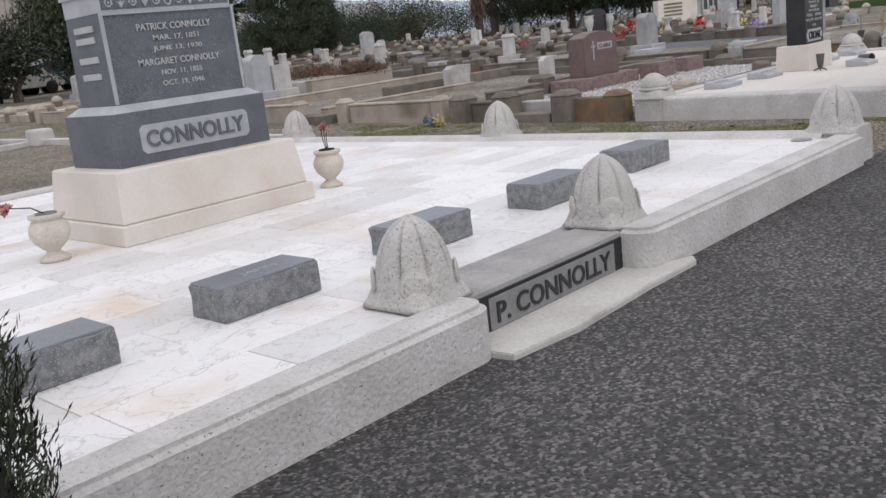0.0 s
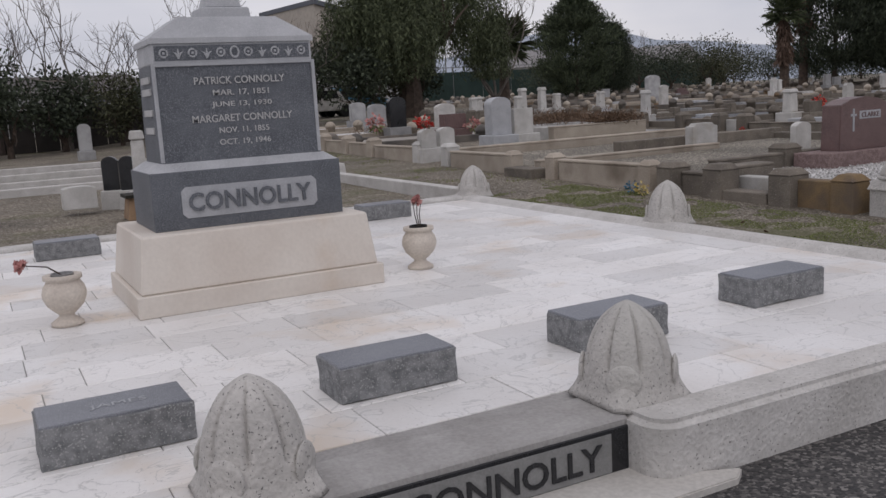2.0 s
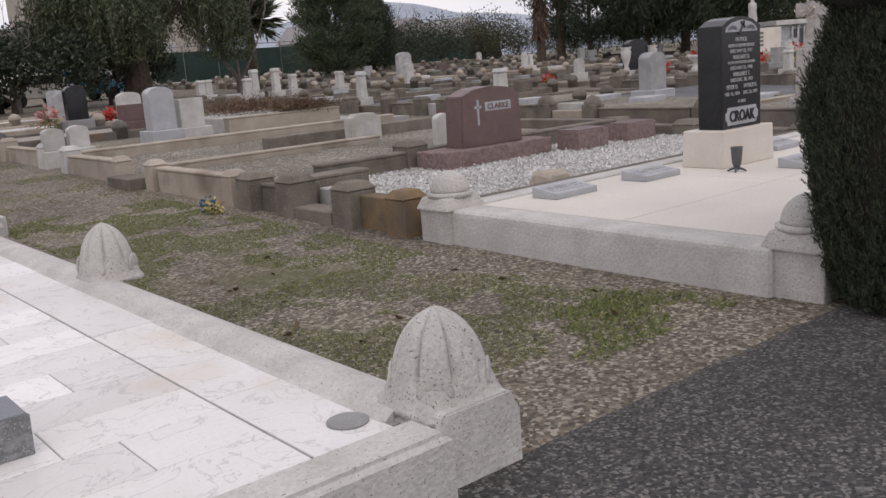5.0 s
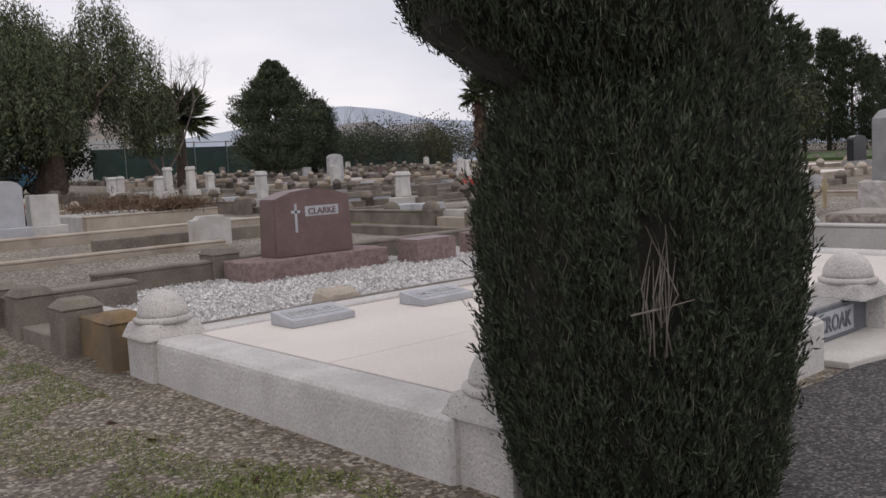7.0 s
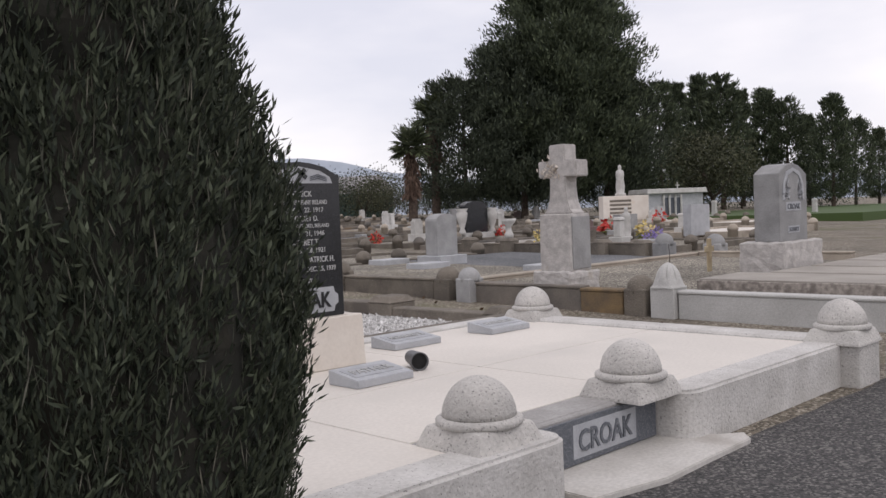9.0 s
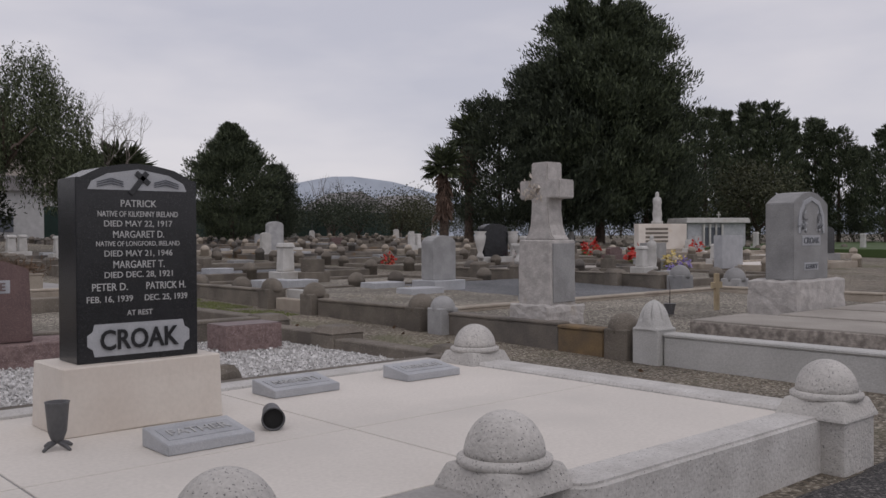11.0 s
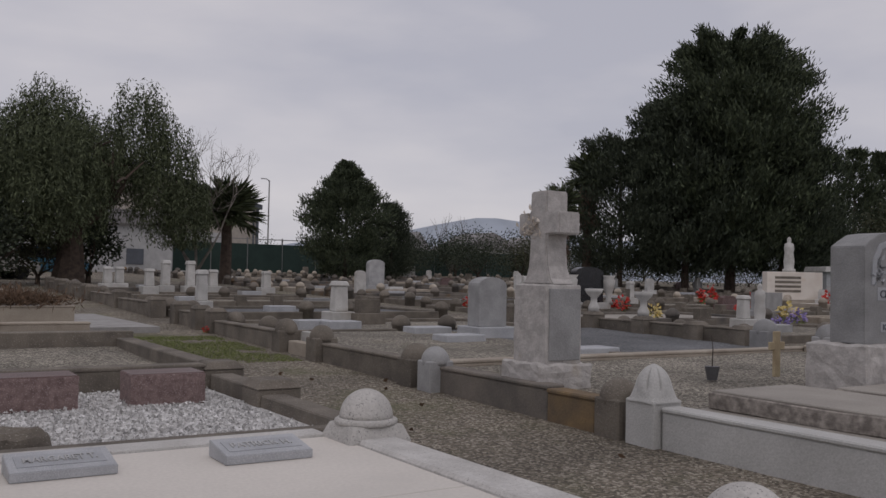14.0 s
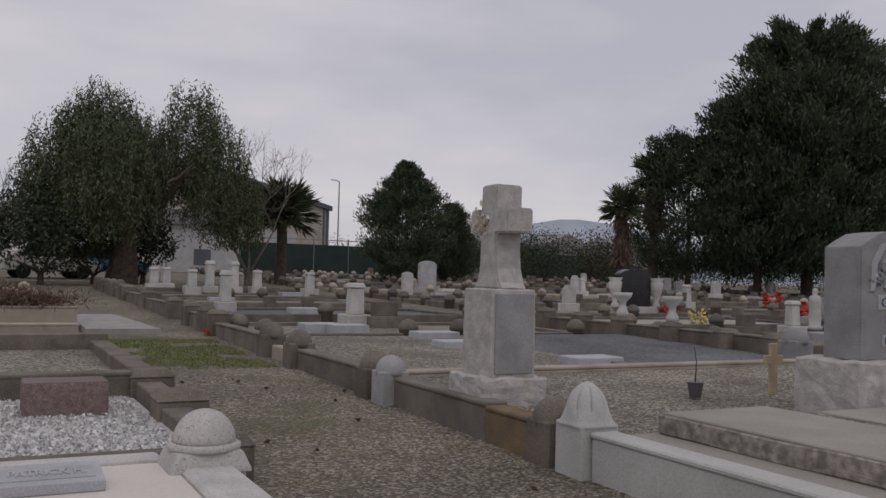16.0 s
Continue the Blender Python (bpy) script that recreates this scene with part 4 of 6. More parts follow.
# row along the first aisle, beyond the cement plot's back corner
cap_post(7.92, 4.34, 0.30, 0.40, M_OCHRE, label="tan cement post with a blackened cap")
low_wall(7.86, 8.06, 4.50, 5.02, 0.33, M_OCHRE, "low cement wall stained orange-ochre", False)
cap_post(7.90, 5.18, 0.34, 0.42, M_BROWN)
low_wall(7.74, 8.02, 5.38, 6.10, 0.13, M_BROWN, "low cement step into the gravel plot", False)
low_wall(8.14, 8.32, 5.36, 6.2, 0.27, M_WHITE, "white painted cement sill block", False)
cap_post(7.88, 6.26, 0.34, 0.42)
low_wall(8.0, 8.9, 6.30, 6.62, 0.36, M_BROWN, "low brown cement wall between two plots")
low_wall(7.82, 8.02, 6.45, 6.92, 0.30, M_BROWN, "low brown cement wall")
cap_post(7.84, 7.10, 0.34, 0.40)
cap_post(7.82, 7.56, 0.26, 0.40, M_TAN)
low_wall(7.74, 7.90, 7.72, 9.70, 0.34, M_TAN, "low whitewashed cement wall with worn paint")
cap_post(7.80, 9.86, 0.26, 0.40, M_TAN)
low_wall(7.50, 7.85, 10.15, 11.0, 0.16, M_BROWN, "low worn cement step", False)
cap_post(7.80, 11.15, 0.26, 0.38, M_TAN)
low_wall(7.74, 7.90, 11.3, 13.4, 0.32, M_TAN, "low whitewashed cement wall with worn paint")
for y, w in ((13.6, 0.3), (14.9, 0.3), (17.4, 0.3), (19.0, 0.3), (20.6, 0.26), (22.5, 0.28)):
    cap_post(7.85, y, w, 0.42, M_WHITE if y in (14.9, 13.6) else M_TAN)
for y0, y1 in ((15.1, 17.2), (17.6, 18.8), (19.2, 20.4), (20.8, 22.3)):
    low_wall(7.76, 7.92, y0, y1, 0.30, M_TAN, "low pale cement wall")
low_wall(8.0, 14.7, 13.5, 13.75, 0.30, M_TAN, "long low tan cement wall between two plots")
low_wall(8.0, 12.2, 10.6, 10.8, 0.22, M_TAN, "long low tan curb between two plots")
gravel_bed(7.9, 14.8, 7.5, 13.5, 0.12, M_BED, "grey-brown gravel bed of a family plot")
low_wall(8.9, 14.6, 7.32, 7.54, 0.33, M_BROWN, "long low brown curb behind the white gravel plot")

# the white gravel plot
tagged(part("white_bed", box(8.2, 14.62, 4.05, 7.32, 0.0, 0.19), M_WHITEBED), "bed of white stone chips inside a brown curb", "gravel", kind="stuff")
rng = np.random.default_rng(21)
n_chip = 26000
cc = np.stack((rng.uniform(8.3, 14.55, n_chip), 4.1 + 3.2 * rng.uniform(0, 1, n_chip) ** 1.1, np.full(n_chip, 0.19) + rng.uniform(0, 0.018, n_chip)), 1)
leaves("stone_chips", cc, rng.normal(size=(n_chip, 3)) * (1, 1, 0.35), rng.uniform(0.02, 0.045, n_chip), rng.uniform(0.018, 0.034, n_chip), M_CHIP, None, "", 0.5)
tagged(bpy.data.objects["stone_chips"], "loose white stone chips covering a grave plot", "gravel", kind="stuff")
low_wall(8.2, 14.62, 3.88, 4.03, 0.30, M_BROWN, "dark weathered curb in front of the white gravel", False)
low_wall(14.62, 14.86, 4.0, 5.8, 0.26, M_BROWN, "low brown curb beside the aisle", False)
low_wall(14.64, 14.88, 6.22, 7.25, 0.26, M_BROWN, "low brown curb beside the aisle", False)
low_wall(14.66, 14.90, 7.7, 11.5, 0.28, M_BROWN, "low brown curb beside the aisle", False)
low_wall(10.5, 14.9, 11.5, 11.75, 0.33, M_BROWN, "low brown curb across the back of a plot", False)
for y in (6.0, 7.48):
    cap_post(14.8, y, 0.42, 0.33, label="squat brown cement post with a low cap")
cap_post(14.75, 4.15, 0.3, 0.32)
cap_post(10.42, 7.46, 0.36, 0.44)
rk = tagged(part("curb_rock", box(-0.19, 0.19, -0.13, 0.13, 0, 0.2, 0.04, 0.02, 0.03, 4), M_BROWN), "squat brown rough-cast stone on the curb", "stone")
rk.matrix_basis = pose(12.45, 4.28, 0.19)
rk2 = tagged(part("curb_rock", box(-0.2, 0.2, -0.16, 0.16, 0, 0.16, 0.04, 0.03, 0.02, 4), M_TAN), "squat tan rough-cast stone on the curb", "stone")
rk2.matrix_basis = pose(9.95, 4.42, 0.19)
name_block(12.86, 6.5, 0.19, 0.64, 0.42, 0.29, label="low rock-faced reddish granite block marker", rough=M_RED_ROUGH, top=M_RED)
name_block(13.94, 6.48, 0.19, 0.66, 0.42, 0.28, label="low rock-faced rose granite block marker", rough=M_RED_ROUGH, top=M_RED)

cl = thing("headstone", "polished red-brown granite headstone with a carved cross", "headstone", (11.32, 6.93, 0.18))
part("base", box(-0.98, 0.98, -0.34, 0.30, 0, 0.24, 0.012, 0.0, 0.012, 5), M_RED_ROUGH, cl)
part("die", prism([(-0.56, 0.24), (0.56, 0.24), (0.53, 0.92), (0.3, 1.0), (0.0, 1.03), (-0.3, 1.0), (-0.53, 0.92)], -0.18, 0.16, "y", 0.01), M_RED, cl)
part("name_panel", box(-0.12, 0.36, -0.186, -0.17, 0.70, 0.82, 0.002), M_LETTER_BG, cl)
lettering("CLARKE", 0.075, 0.40, 0.01, M_RED, cl, (0.12, -0.188, 0.76), bold=0.012)
kc = bmesh.new()
box(-0.27, -0.235, -0.19, -0.17, 0.52, 0.86, 0.003, bm=kc)
box(-0.315, -0.19, -0.19, -0.17, 0.745, 0.78, 0.003, bm=kc)
part("cross", kc, M_LETTER_BG, cl)

# ---- the aisle wall on the far side ----
low_wall(17.16, 17.36, 0.45, 3.43, 0.34, M_WALL_WHITE, "low pale painted cement wall beside the aisle")
wp = thing("bud_post", "pale cement post with a pointed fluted head", "grave post", (17.25, 3.61, 0.0), 0)
part("shaft", box(-0.165, 0.165, -0.165, 0.165, -0.1, 0.40, 0.02, seg=2), M_WALL_WHITE, wp)
wh = part("head", bud_post(0, 0.30), M_WALL_WHITE, wp, smooth=True)
wh.matrix_basis = Matrix.Translation((0, 0, 0.375)) @ Matrix.Diagonal((0.86, 0.86, 1.05, 1))
knob_post(17.24, 4.0, 0.17, 0.46)
low_wall(17.13, 17.33, 4.86, 6.79, 0.30, M_BLACKENED, "low cement wall streaked black and orange")
low_wall(17.125, 17.335, 4.2, 4.86, 0.30, M_OCHRE, "low cement wall stained rust orange")
knob_post(17.15, 6.9, 0.16, 0.46, M_GREY, "grey cement post with a dome head")
knob_post(17.17, 7.36, 0.18, 0.45)
low_wall(17.09, 17.27, 7.62, 9.8, 0.28, M_BROWN, "low weathered brown cement wall beside the aisle")
knob_post(17.17, 10.0, 0.18, 0.46)
low_wall(17.12, 17.28, 10.2, 11.1, 0.20, M_TAN, "low cement step between two posts", False)
low_wall(17.34, 17.44, 10.2, 11.1, 0.34, M_WHITE, "white painted cement sill behind a step", False)
knob_post(17.17, 11.3, 0.18, 0.46)
low_wall(17.09, 17.27, 11.5, 14.5, 0.27, M_BROWN, "low weathered brown cement wall beside the aisle")
for y in (14.7, 15.6, 17.0, 18.8, 22.4, 25.8, 26.6, 28.2, 29.0, 31.0, 33.0):
    cap_post(17.18, y, 0.34, 0.44)
low_wall(17.2, 17.3, 14.9, 15.4, 0.30, M_WHITE, "white painted cement sill behind a step", False)
for y0, y1 in ((15.8, 16.8), (19.0, 22.2), (22.6, 25.6), (26.8, 28.0), (29.2, 30.8), (31.2, 32.8)):
    low_wall(17.1, 17.28, y0, y1, 0.30, M_BROWN, "low weathered brown cement wall beside the aisle")

# ledger plot beside the drive
tagged(part("cement_bed", box(17.36, 24.4, 0.56, 3.66, -0.05, 0.27, 0.01), M_LEDGER), "cement bed under a row of ledger stones", "grave plot")
for i in range(5):
    x = 17.92 + 1.28 * i
    lg = thing("ledger_stone", "weathered flat ledger stone with rock-faced edges", "ledger", (0, 0, 0.27), 0, "row of ledger stones")
    back = 3.24 if i else 3.6
    part("slab", box(x, x + 1.14, 0.75, back, 0.0, 0.15, 0.01, 0.0, 0.014, 6, seed=i), M_LEDGER_ROUGH, lg)
    part("top", box(x + 0.02, x + 1.12, 0.77, back - 0.02, 0.142, 0.168, 0.008), M_LEDGER, lg, "smooth worn top")
low_wall(17.16, 24.0, 0.36, 0.56, 0.34, M_WALL_WHITE, "low pale painted cement wall facing the drive")
ck = thing("headstone", "grey granite headstone with an arched carved face", "headstone", (20.45, 3.62, 0.20))
part("base", box(-0.66, 0.66, -0.34, 0.34, 0, 0.60, 0.015, 0.0, 0.02, 5), M_CROSS, ck, "rock-faced pale base")
part("die", prism([(-0.47, 0.60), (0.47, 0.60), (0.47, 1.58), (0.36, 1.64), (0.2, 1.71), (0, 1.735), (-0.2, 1.71), (-0.36, 1.64), (-0.47, 1.58)], -0.19, 0.19, "y", 0.008), M_GREY, ck)
part("arch_panel", prism([(-0.36, 1.2), (-0.30, 1.2), (-0.27, 1.42), (-0.18, 1.56), (0, 1.62), (0.18, 1.56), (0.27, 1.42), (0.30, 1.2), (0.36, 1.2), (0.34, 1.44), (0.22, 1.61), (0, 1.67), (-0.22, 1.61), (-0.34, 1.44)], -0.202, -0.185), M_LETTER_BG, ck)
for sx in (-1, 1):
    rngk = np.random.default_rng(8)
    k = np.stack((sx * rngk.uniform(0.16, 0.33, 40), np.full(40, -0.196), rngk.uniform(1.22, 1.45, 40)), 1)
    leaves("carved_leaf", k, rngk.normal(size=(40, 3)) * (1, 0.1, 1), 0.07, 0.04, M_LETTER_BG, ck)
part("name_panel", box(-0.25, 0.25, -0.197, -0.185, 1.04, 1.17, 0.002), M_LETTER_BG, ck)
lettering("CROAK", 0.08, 0.42, 0.01, M_GRANITE, ck, (0, -0.199, 1.105), bold=0.01)
part("name_panel", box(-0.19, 0.19, -0.197, -0.185, 0.72, 0.82, 0.002), M_LETTER_BG, ck)
lettering("KERRY", 0.06, 0.32, 0.01, M_GRANITE, ck, (0, -0.199, 0.77), bold=0.01)

# the cross monument in its gravel plot
gravel_bed(17.3, 24.1, 3.4, 7.06, 0.24, M_BED, "brown gravel bed of a family plot")
low_wall(17.33, 24.2, 7.05, 7.25, 0.30, M_TAN, "low tan curb across the back of a plot")
low_wall(24.1, 24.3, 4.0, 7.04, 0.36, M_TAN, "low tan curb of a plot")
for y in (6.9, 8.1):
    knob_post(24.55, y, 0.2, 0.62, M_GREY, "grey cement post with a dome head")
gravel_bed(17.3, 21.2, 7.25, 12.9, 0.14, M_BED, "brown gravel bed with sparse moss")
gravel_bed(21.2, 25.0, 7.25, 12.9, 0.14, M_BED_BLUE, "blue-grey gravel bed of a family plot")
low_wall(21.1, 21.3, 7.25, 9.2, 0.2, M_BROWN, "low dark curb between two gravel beds", False)
low_wall(25.1, 25.3, 8.4, 16.0, 0.36, M_BROWN, "low weathered brown wall along a far aisle")
for y in (9.0, 10.1, 11.5, 13.0, 14.4, 15.8):
    cap_post(25.1, y, 0.36, 0.46)
cm = thing("cross_monument", "rock-faced pale granite cross on a tall block", "monument", (17.57, 5.42, 0.10))
part("base", box(-0.34, 0.34, -0.33, 0.33, 0, 0.44, 0.02, 0.0, 0.03, 6), M_CROSS, cm)
part("pedestal", box(-0.235, 0.235, -0.27, 0.27, 0.43, 1.23, 0.012, 0.008, 0.010, 6), M_CROSS, cm)
part("smooth_face", box(-0.20, 0.20, -0.285, -0.262, 0.47, 1.19, 0.004), M_GREY, cm, "smooth grey dressed face")
shf = [(-0.26, 1.23), (0.26, 1.23), (0.20, 1.29), (0.155, 1.42), (0.135, 1.6), (0.135, 1.74), (0.33, 1.74), (0.33, 1.97), (0.135, 1.97), (0.135, 2.19), (-0.135, 2.19), (-0.135, 1.97), (-0.33, 1.97), (-0.33, 1.74), (-0.135, 1.74), (-0.135, 1.6), (-0.155, 1.42), (-0.20, 1.29)]
xb = prism(shf, -0.14, 0.14, "x", 0.015)
for v in xb.verts:
    v.co += 0.005 * noise.noise_vector(v.co * 8)
part("cross", xb, M_CROSS, cm)
rngc = np.random.default_rng(5)
k = np.stack((np.full(60, -0.15), 0.12 + rngc.normal(0, 0.08, 60), 1.85 + rngc.normal(0, 0.08, 60)), 1)
leaves("carved_spray", k, rngc.normal(size=(60, 3)) * (0.3, 1, 1), 0.07, 0.035, M_URN, cm, "carved lichen-stained floral spray")
wc = thing("wooden_cross", "small bleached wooden cross marker in the gravel", "cross", (20.45, 4.8, 0.32))
part("post", box(-0.05, 0.05, -0.02, 0.02, 0, 0.52, 0.006), M_STRAW, wc)
part("arm", box(-0.13, 0.13, -0.018, 0.018, 0.31, 0.40, 0.006), M_STRAW, wc)
pt = thing("flower_pot", "small dark plastic pot with a dead stem", "pot", (19.6, 5.0, 0.30))
part("pot", lathe([(0.055, 0.0), (0.08, 0.14), (0.085, 0.15), (0.07, 0.15)], 16), M_PLASTIC, pt)
part("stem", tube([(0, 0, 0.14), (0.01, 0, 0.35), (-0.02, 0, 0.5)], [0.008, 0.005, 0.003], 5), M_TWIG_DARK, pt)


# ---- headstones and small markers ----
def slab_stone(x, y, w, h, d, mat, label, base=True, top="arch", turn=0, base_mat=None, name="headstone"):
    ob = thing(name, label, "headstone", (x, y, slope(x, y) + 0.1), turn)
    b = 0.0
    if base:
        b = 0.16 + 0.06 * h
        part("base", box(-w * 0.66, w * 0.66, -d * 1.0, d * 1.0, -0.15, b, 0.012), base_mat or mat, ob)
    if top == "arch":
        ol = [(-w / 2, b), (w / 2, b), (w / 2, h * 0.86)] + [(w / 2 * math.cos(t), h * 0.86 + h * 0.14 * math.sin(t)) for t in np.linspace(0.3, 2.84, 7)] + [(-w / 2, h * 0.86)]
    elif top == "notch":
        ol = [(-w / 2, b), (w / 2, b), (w / 2, h * 0.88), (w * 0.36, h * 0.9), (w * 0.3, h), (-w * 0.3, h), (-w * 0.36, h * 0.9), (-w / 2, h * 0.88)]
    else:
        ol = [(-w / 2, b), (w / 2, b), (w / 2, h), (-w / 2, h)]
    part("die", prism(ol, -d / 2, d / 2, "y", 0.01), mat, ob)
    return ob


def pillar(x, y, h, mat, label, w=0.3):
    """A broken-column or obelisk marker on a stepped base."""
    ob = thing("pillar_monument", label, "monument", (x, y, slope(x, y) + 0.05), 0)
    part("base", box(-w * 0.9, w * 0.9, -w * 0.9, w * 0.9, -0.1, 0.25, 0.015), mat, ob)
    part("shaft", box(-w / 2, w / 2, -w / 2, w / 2, 0.25, h * 0.88, 0.02, w * 0.06), mat, ob)
    part("cap", box(-w * 0.56, w * 0.56, -w * 0.56, w * 0.56, h * 0.88, h, 0.02, w * 0.12), mat, ob)
    return ob


def statue(x, y, h, label="small white weathered garden statue"):
    prof = [(0.18, 0.0), (0.18, 0.08), (0.13, 0.1), (0.15, 0.3), (0.12, 0.55), (0.14, 0.68), (0.12, 0.8), (0.05, 0.84), (0.065, 0.9), (0.05, 0.97), (0.01, 1.0)]
    ob = part("statue", lathe([(r * h, z * h) for r, z in prof], 16), M_WHITE, None, smooth=True)
    ob.matrix_basis = pose(x, y, slope(x, y) + 0.1)
    return tagged(ob, label, "statue")


def bouquet(x, y, mat, label, size=0.25, z=0.15, count=70):
    rg = np.random.default_rng(int(x * 31 + y * 7))
    ob = thing("flower_bouquet", label, "flowers", (x, y, slope(x, y) + z), 0)
    d = rg.normal(size=(count, 3)) * (1, 1, 0.6)
    d /= np.linalg.norm(d, axis=1, keepdims=True)
    leaves("petals", d * size * rg.uniform(0.3, 1, (count, 1)) + (0, 0, size * 0.6), d, size * 0.5, size * 0.4, mat, ob)
    leaves("stems", d[: count // 2] * size * 0.3, d[: count // 2] + (0, 0, -0.5), size, size * 0.15, M_GRASS, ob)
    return ob


slab_stone(21.15, 11.5, 0.62, 1.12, 0.36, M_GREY, "grey granite headstone with a rounded die", base_mat=M_GRANITE_PALE)
pillar(20.42, 16.1, 0.92, M_WHITE, "white tapered marble pillar on a square base", 0.32)
slab_stone(30.6, 19.4, 1.15, 1.35, 0.3, M_BLACK, "black granite headstone between two white vases", base_mat=M_WHITE)
slab_stone(12.2, 11.1, 0.66, 0.5, 0.22, M_WHITE, "small white marble tablet with a clipped top", False, "notch")
slab_stone(11.75, 8.3, 0.36, 0.6, 0.14, M_WHITE, "small white marble tablet", False)
slab_stone(10.6, 16.2, 0.55, 1.12, 0.34, M_GRANITE_PALE, "tall pale granite headstone with a curved top")
slab_stone(11.3, 16.3, 0.55, 0.82, 0.3, M_WHITE, "square white stone headstone", True, "flat")
slab_stone(11.7, 20.5, 0.75, 0.62, 0.25, M_RED, "small red granite headstone beside pink flowers", True, "flat")
bouquet(12.2, 20.3, M_FLOWER_PINK, "pink and white silk flowers", 0.2, 0.3)
slab_stone(11.1, 23.0, 0.55, 1.15, 0.26, M_BLACK, "black headstone with pale sides", base_mat=M_GREY)
bouquet(10.3, 22.8, M_FLOWER_PINK, "faded pink silk flowers", 0.25, 0.4)
slab_stone(31.2, 34.4, 0.8, 1.35, 0.3, M_GREY, "grey arched headstone on a base")
slab_stone(35, 13.2, 1.25, 1.05, 0.3, M_GRANITE_PALE, "wide pale granite headstone", False, "flat")
slab_stone(45.2, 14.9, 1.3, 1.35, 0.3, M_BLACK, "wide black granite headstone", base_mat=M_GREY)
slab_stone(34.5, 15.7, 1.1, 0.75, 0.3, M_GREY, "grey slant headstone behind yellow flowers", True, "flat")
for x in (7.95, 8.4):
    slab_stone(x, 14.8, 0.36, 0.6, 0.2, M_WHITE, "small white stone tablet", True)
statue(32.0, 14.0, 1.05)
for x, z in ((29.8, 0), (31.35, 0)):
    u = thing("stone_urn", "white stone vase beside a black headstone", "urn", (x, 19.2, slope(x, 19) + 0.3))
    part("vase", lathe([(0.12, 0), (0.12, 0.1), (0.07, 0.2), (0.16, 0.5), (0.2, 0.75), (0.15, 0.8), (0.22, 0.9), (0.18, 0.9)], 18), M_WHITE, u, smooth=True)
for x, y in ((25.1, 11.5), (25.1, 13.0)):
    u = thing("stone_urn", "weathered pale urn on a curb post", "urn", (x, y, slope(x, y) + 0.485))
    part("vase", lathe([(0.12, 0), (0.12, 0.1), (0.07, 0.2), (0.07, 0.3), (0.18, 0.42), (0.2, 0.5), (0.15, 0.5)], 18), M_WHITE, u, smooth=True)
for x, y, m, l, s in ((35.0, 16.6, M_FLOWER_RED, "bright red artificial flowers", 0.42), (34.5, 14.9, M_FLOWER_YELLOW, "bunch of yellow and white flowers", 0.3), (31.6, 18.9, M_FLOWER_RED, "small bunch of red silk flowers", 0.25),
                      (29.5, 15.5, M_FLOWER_YELLOW, "bunch of yellow and white flowers", 0.22), (33.0, 13.5, M_FLOWER_VIOLET, "small bunch of violet silk flowers", 0.2), (30.5, 12.2, M_FLOWER_VIOLET, "small bunch of violet silk flowers", 0.18),
                      (41.5, 24, M_FLOWER_RED, "bright red artificial flowers", 0.4), (47, 22, M_FLOWER_RED, "bright red artificial flowers", 0.35), (7.35, 7.2, M_FLOWER_YELLOW, "faded yellow flowers lying by a wall", 0.09),
                      (7.4, 7.45, M_FLOWER_BLUE, "faded blue flowers lying by a wall", 0.09), (16.95, 14.6, M_FLOWER_RED, "single red plastic flower in the gravel", 0.06), (27.0, 20.5, M_FLOWER_RED, "small bunch of red silk flowers", 0.22), (12.5, 24, M_FLOWER_RED, "faded orange-red silk flowers", 0.3)):
    bouquet(x, y, m, l, s, 0.04 if s < 0.1 else 0.15)

# flat white markers near the grey headstone
for x, y in ((20.5, 12.5), (20.15, 10.9), (20.95, 8.5)):
    fm = tagged(part("flat_marker", box(-0.4, 0.4, -0.25, 0.25, 0, 0.17, 0.012, 0.01), M_GRANITE_PALE), "low white stone marker on gravel", "grave marker")
    fm.matrix_basis = pose(x, y, slope(x, y) + 0.08)

# plots beyond, beside the ramp
bd = tagged(part("white_bed", box(12.2, 14.5, 16.2, 18.6, 0.1, 0.68, 0.02), M_WHITE), "white plastered raised plot", "grave plot")
low_wall(12.0, 14.9, 15.9, 16.15, 0.42, M_TAN, "tan cement wall in front of a white plot")
rp = tagged(part("ramp", prism([(14.95, 14.9), (16.2, 14.9), (15.9, 30.0), (15.3, 30.0)], 0.235, 0.36, "z"), M_SILL), "dark cement strip between the plots", "path")


def dry_shrub(x, y, r, h, z):
    rg = np.random.default_rng(int(x * 10))
    n = 1800
    d = rg.normal(size=(n, 3)) * (1, 0.5, 0.4)
    d[:, 2] = np.abs(d[:, 2])
    c = d * (r * 0.45, r * 0.45, h * 0.6)
    return tagged(leaves("dry_shrub", c + (x, y, slope(x, y) + z), rg.normal(size=(n, 3)) + (0, 0, 0.6), 0.16, 0.02, M_DRYLEAF), "dead rust-brown creeping shrub", "shrub")


dry_shrub(13.4, 17.6, 1.4, 0.5, 0.44)
dry_shrub(14.0, 16.2, 0.9, 0.35, 0.44)
dry_shrub(12.2, 24.5, 1.8, 0.5, 0.1)

# ---- plots left of the drive's first aisle, behind the marble plot ----
low_wall(5.25, 5.42, 8.3, 24.0, 0.12, M_CURB, "long low pale curb of an old plot", False)
for y in (13.7, 16.9, 20.2, 23.6):
    tagged(part("curb_end", box(5.1, 5.55, y - 0.3, y + 0.3, 0.0, 0.32 + slope(5.3, y), 0.06, 0.03, seg=2), M_CURB), "rounded pale cement curb end", "curb")
